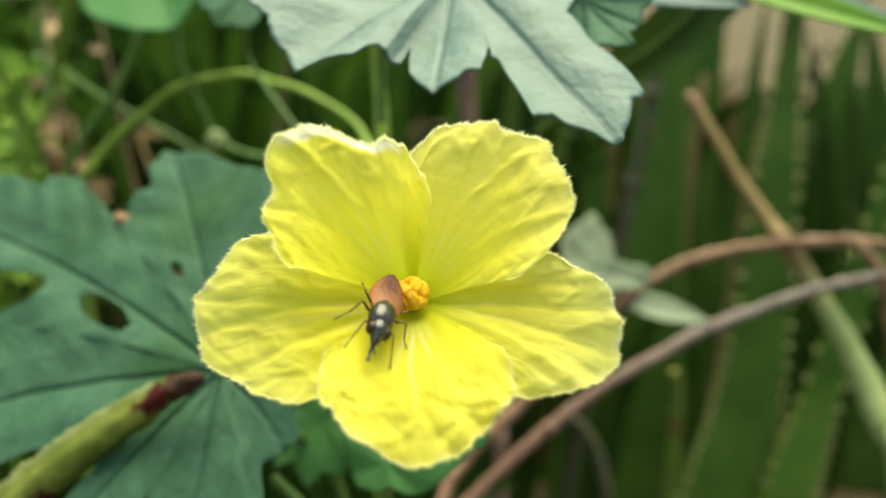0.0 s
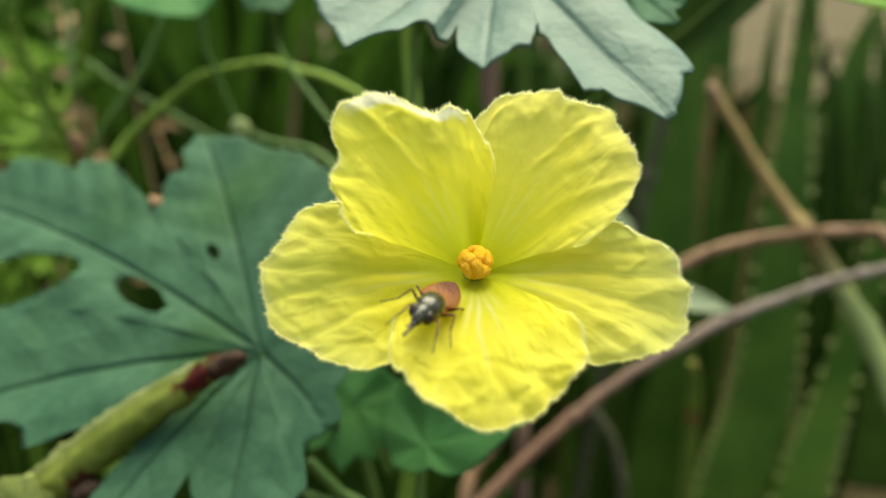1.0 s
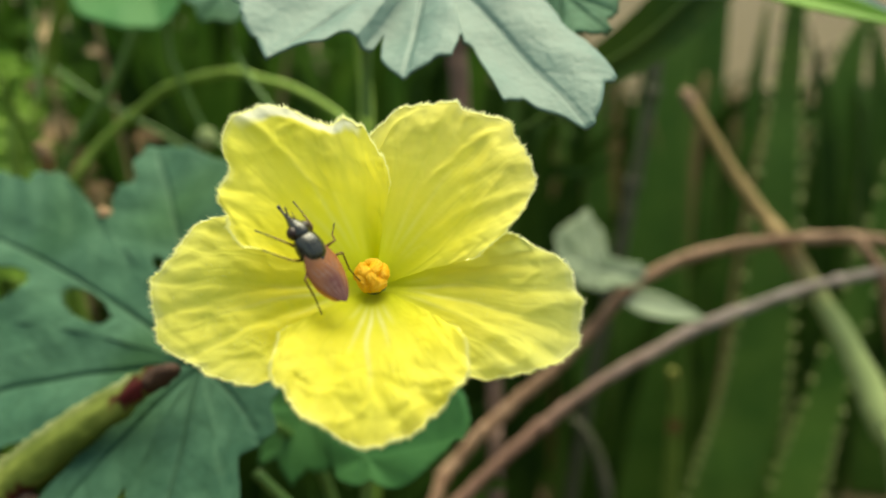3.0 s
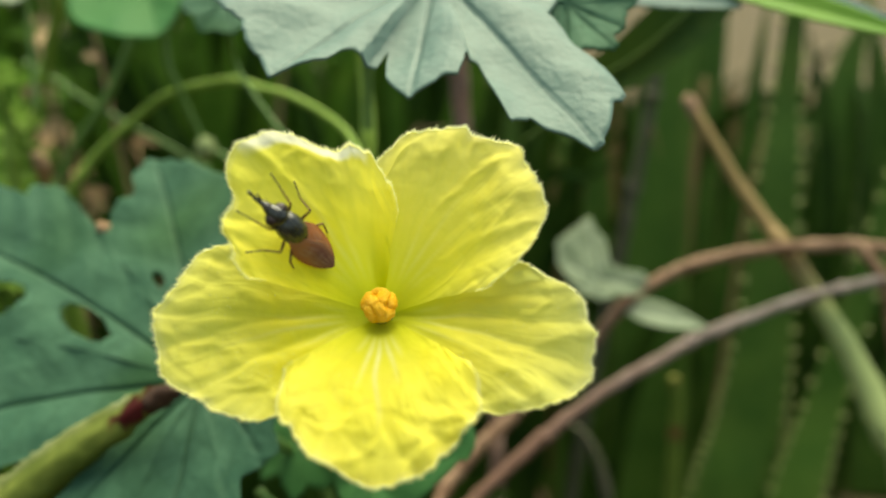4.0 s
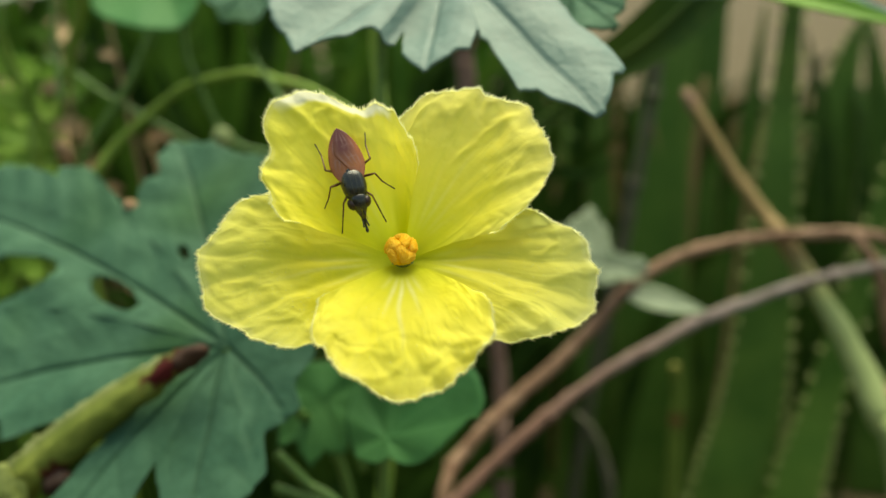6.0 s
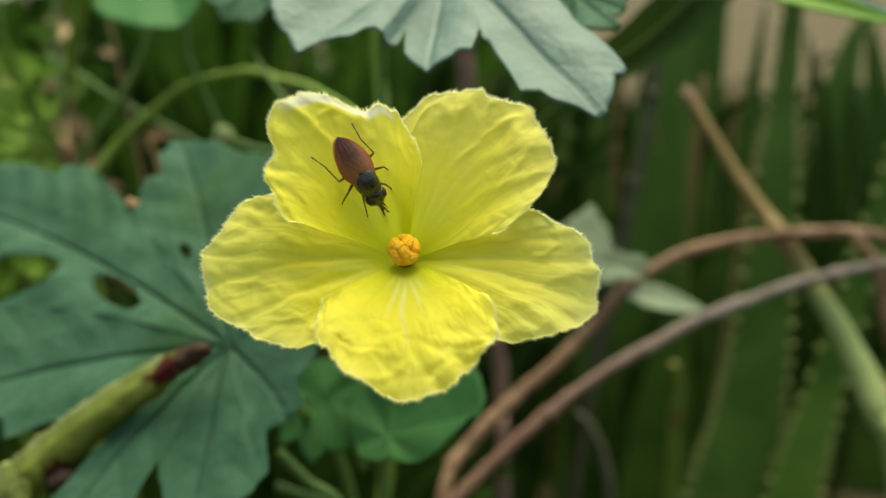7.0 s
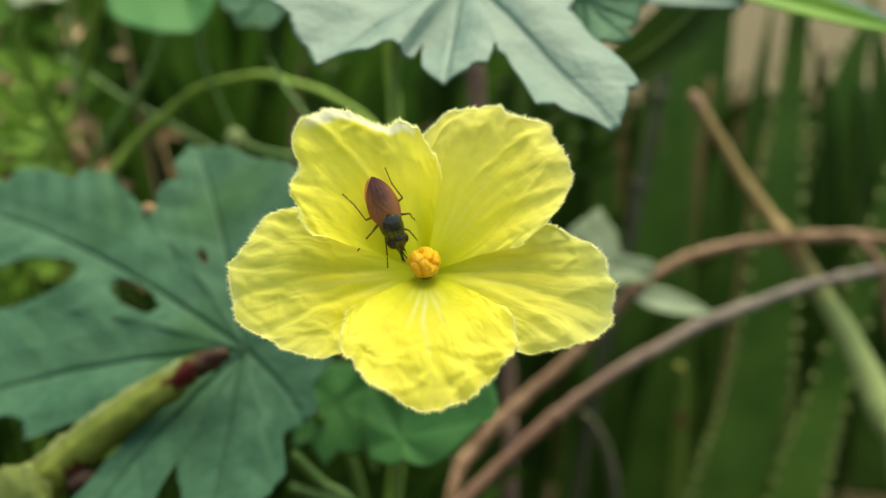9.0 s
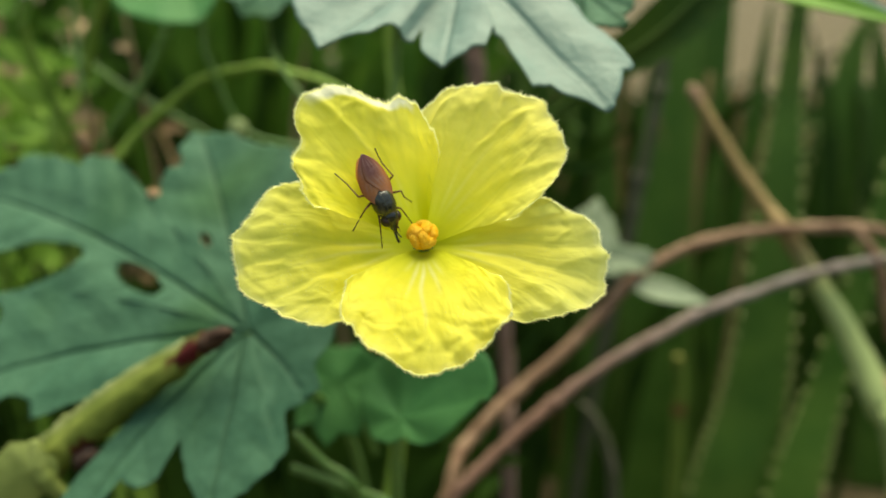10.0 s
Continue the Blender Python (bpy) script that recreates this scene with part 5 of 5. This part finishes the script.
def leafy(name, label, count, seed, mat, x_range, y_range, z_range, sizes):
    """Small pointed leaves at all angles, each on a thin shoot that comes up from the ground."""
    rng = random.Random(seed)
    bm = bmesh.new()
    for _ in range(count):
        x, y, z = rng.uniform(*x_range), rng.uniform(*y_range), rng.uniform(*z_range)
        root = Vector((x + rng.uniform(-0.03, 0.03), y + rng.uniform(-0.01, 0.05), -0.005))
        top = Vector((x, y, z))
        tube(bm, [root, root.lerp(top, 0.6) + Vector((rng.uniform(-0.015, 0.015), 0, 0)), top], [0.0011, 0.0006], 10, 5)
        for k in range(rng.randint(3, 6)):
            f = 1 - 0.05 * k
            base = root.lerp(top, f)
            w = rng.uniform(0, 2 * math.pi)
            d = Vector((math.cos(w), math.sin(w) * 0.6, rng.uniform(-0.1, 0.7))).normalized()
            size = rng.uniform(*sizes)
            strap(bm, [base, base + d * size * 0.5 + Vector((0, 0, size * 0.12)), base + d * size + Vector((0, 0, -size * 0.1))], size * rng.uniform(0.35, 0.6), 7, 0.25)
    ob = part(name, bm, mat, None)
    tagged(ob, label, "undergrowth", kind="stuff")


undergrowth("undergrowth", "dense green blades and leaves behind the flower, shade put into their dark colour", 1900, 5, THICKET, (-0.6, 0.10), (0.33, 0.85), (0.16, 0.36), (0.006, 0.02))
undergrowth("undergrowth", "tall mid-green blades standing behind the vine", 200, 25, LEAF_LIGHT, (-0.48, -0.02), (0.40, 0.58), (0.33, 0.42), (0.005, 0.014), lean=0.08)
undergrowth("undergrowth", "tall green blades standing behind the vine, darkened as in shade", 60, 26, THICKET, (-0.50, 0.0), (0.42, 0.62), (0.34, 0.42), (0.008, 0.02), lean=0.08)
undergrowth("undergrowth", "dense green blades between the aloe leaves, coloured dark like the shade there", 1400, 6, THICKET, (0.05, 0.8), (0.48, 1.0), (0.12, 0.238), (0.008, 0.025))
# low blades added to darken gaps that hold only shade
undergrowth("undergrowth", "low green blades added under the vine, coloured dark to fill the shade", 900, 15, THICKET, (-0.32, -0.01), (0.21, 0.33), (0.09, 0.25), (0.006, 0.018), lean=0.04)
undergrowth("dry_grass", "dry brown stalks and dead blades in the undergrowth", 110, 7, LITTER, (-0.5, 0.0), (0.28, 0.5), (0.16, 0.335), (0.003, 0.008), "dry grass", 0.05)
leafy("weeds", "light green leafy weeds among the stems", 34, 8, LEAF_LIGHT, (-0.30, -0.155), (0.25, 0.36), (0.28, 0.375), (0.010, 0.024))
leafy("dead_leaves", "curled tan dead leaves caught among the stems", 24, 18, LITTER, (-0.24, -0.11), (0.26, 0.36), (0.28, 0.365), (0.007, 0.014))
leafy("weeds", "small green weeds low in the bed", 16, 9, LEAF_GREEN, (-0.2, 0.0), (0.2, 0.33), (0.10, 0.20), (0.012, 0.024))
leafy("weeds", "yellow-green leafy weeds at the edge of the bed", 30, 10, LEAF_YELLOW, (-0.20, -0.128), (0.205, 0.27), (0.298, 0.328), (0.006, 0.014))
undergrowth("dry_grass", "yellowed dead blades among the aloe leaves", 14, 13, STRAW, (0.06, 0.16), (0.40, 0.52), (0.27, 0.33), (0.004, 0.009), "dry grass", 0.02)

undergrowth("dry_grass", "straw-coloured dry grass behind the aloe leaves", 300, 14, STRAW, (0.1, 0.7), (0.62, 1.0), (0.15, 0.258), (0.004, 0.012), "dry grass", 0.04)
undergrowth("dry_grass", "ochre dry grass standing between the aloe leaves", 90, 16, STRAW, (0.23, 0.33), (0.68, 0.8), (0.19, 0.25), (0.004, 0.011), "dry grass", 0.02)


def bed(count, seed):
    """The rest of the overgrown bed, thinning outward, with an open strip where one stands."""
    rng = random.Random(seed)
    bm = bmesh.new()
    while count:
        a, d = rng.uniform(0, 2 * math.pi), 0.35 + 1.9 * rng.random() ** 1.4
        x, y = d * math.cos(a) * 1.3, 0.35 + d * math.sin(a)
        if (abs(x) < 0.62 + 0.3 * max(0, y) and -0.25 < y < 1.0) or (abs(x) < 0.35 and y < 0.2) or noise.noise(Vector((x * 1.7, y * 1.7, 3))) < -0.15 or (x > 0.1 and y > 0.9 and x < 0.9 * y):
            continue
        h = rng.uniform(0.08, 0.3) * max(0.35, 1 - 0.3 * d)
        lx, ly = rng.uniform(-0.08, 0.08), rng.uniform(-0.08, 0.08)
        strap(bm, [(x, y, -0.005), (x + lx * 0.2, y + ly * 0.2, h * 0.5), (x + lx * 0.6, y + ly * 0.6, h * 0.85), (x + lx * 1.2, y + ly * 1.2, h)], rng.uniform(0.008, 0.03), 6)
        count -= 1
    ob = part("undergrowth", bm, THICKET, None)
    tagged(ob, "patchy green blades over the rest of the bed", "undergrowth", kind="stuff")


bed(4200, 31)


# ---- what moves ----
# seconds, then the fly's place and turn: it crawls from the throat over two petals and back to the stamens
FLY_ROWS = [
    (0, -0.00544, 0.06723, 0.31961, -33.1, 18.4, -97.2),
    (0.5, -0.00697, 0.06614, 0.31822, -38.6, -2.0, -114.7),
    (1, -0.00679, 0.06435, 0.31817, -22.3, -1.2, -112.5),
    (1.5, -0.00680, 0.06403, 0.31853, -12.5, -8.0, -120.6),
    (2, -0.00794, 0.06689, 0.31838, -6.5, -17.4, -154.8),
    (2.5, -0.00712, 0.06671, 0.31839, -8.5, -27.4, 151.7),
    (2.7, -0.00688, 0.06631, 0.31992, -11.8, -37.9, 141.3),
    (3.8, -0.00959, 0.06961, 0.32614, -75.4, -51.1, -146.7),
    (4, -0.00969, 0.06988, 0.32662, -81.5, -49.1, -148.8),
    (4.5, -0.00973, 0.06981, 0.32637, -82.5, -38.5, -140.9),
    (5, -0.00828, 0.06937, 0.32613, -51.5, -3.5, -130.2),
    (5.2, -0.00739, 0.06957, 0.32580, -54.9, 20.2, -113.7),
    (5.35, -0.00758, 0.06968, 0.32586, -49.6, 36.2, -105.5),
    (5.5, -0.00776, 0.07014, 0.32720, -25.0, 47.7, -86.0),
    (5.7, -0.00800, 0.07030, 0.32771, 0.5, 55.9, -71.0),
    (6.8, -0.00694, 0.07112, 0.32753, 99.5, 61.4, 30.5),
    (7, -0.00726, 0.07099, 0.32768, 90.1, 58.9, 28.5),
    (7.5, -0.00713, 0.07086, 0.32703, 97.9, 58.1, 26.9),
    (8, -0.00670, 0.07090, 0.32644, 95.7, 57.0, 25.5),
    (8.5, -0.00672, 0.07075, 0.32555, 71.3, 69.2, 2.8),
    (9, -0.00685, 0.07065, 0.32488, 79.6, 69.7, 18.4),
    (9.5, -0.00721, 0.07045, 0.32435, 77.1, 69.3, 12.5),
    (10, -0.00762, 0.07013, 0.32450, 56.6, 66.9, -1.7),
]


def motions():
    walk(fly, [(t, pose(*p)) for t, *p in FLY_ROWS])
    # the legs step in threes while the fly walks, and shuffle while it feeds
    steps = [(0.0, 0), (0.5, 9), (1.0, -7), (1.5, 8), (2.0, -12), (2.5, 11), (2.9, -14), (3.3, 13), (3.8, -8), (4.0, 6), (4.5, -5), (5.0, 12), (5.5, -10), (6.2, 6), (7.0, -4), (7.5, 3), (8.0, -8), (8.5, 9), (9.0, -6), (9.5, 5), (10.0, -5)]
    for k, (leg, hip, side) in enumerate(LEGS):
        beat = 1 if k % 2 == 0 else -1
        walk(leg, [(t, Matrix.Translation(hip) @ pose(0, 0, 0, 0, 0.35 * a * beat, a * beat * side)) for t, a in steps])


motions()
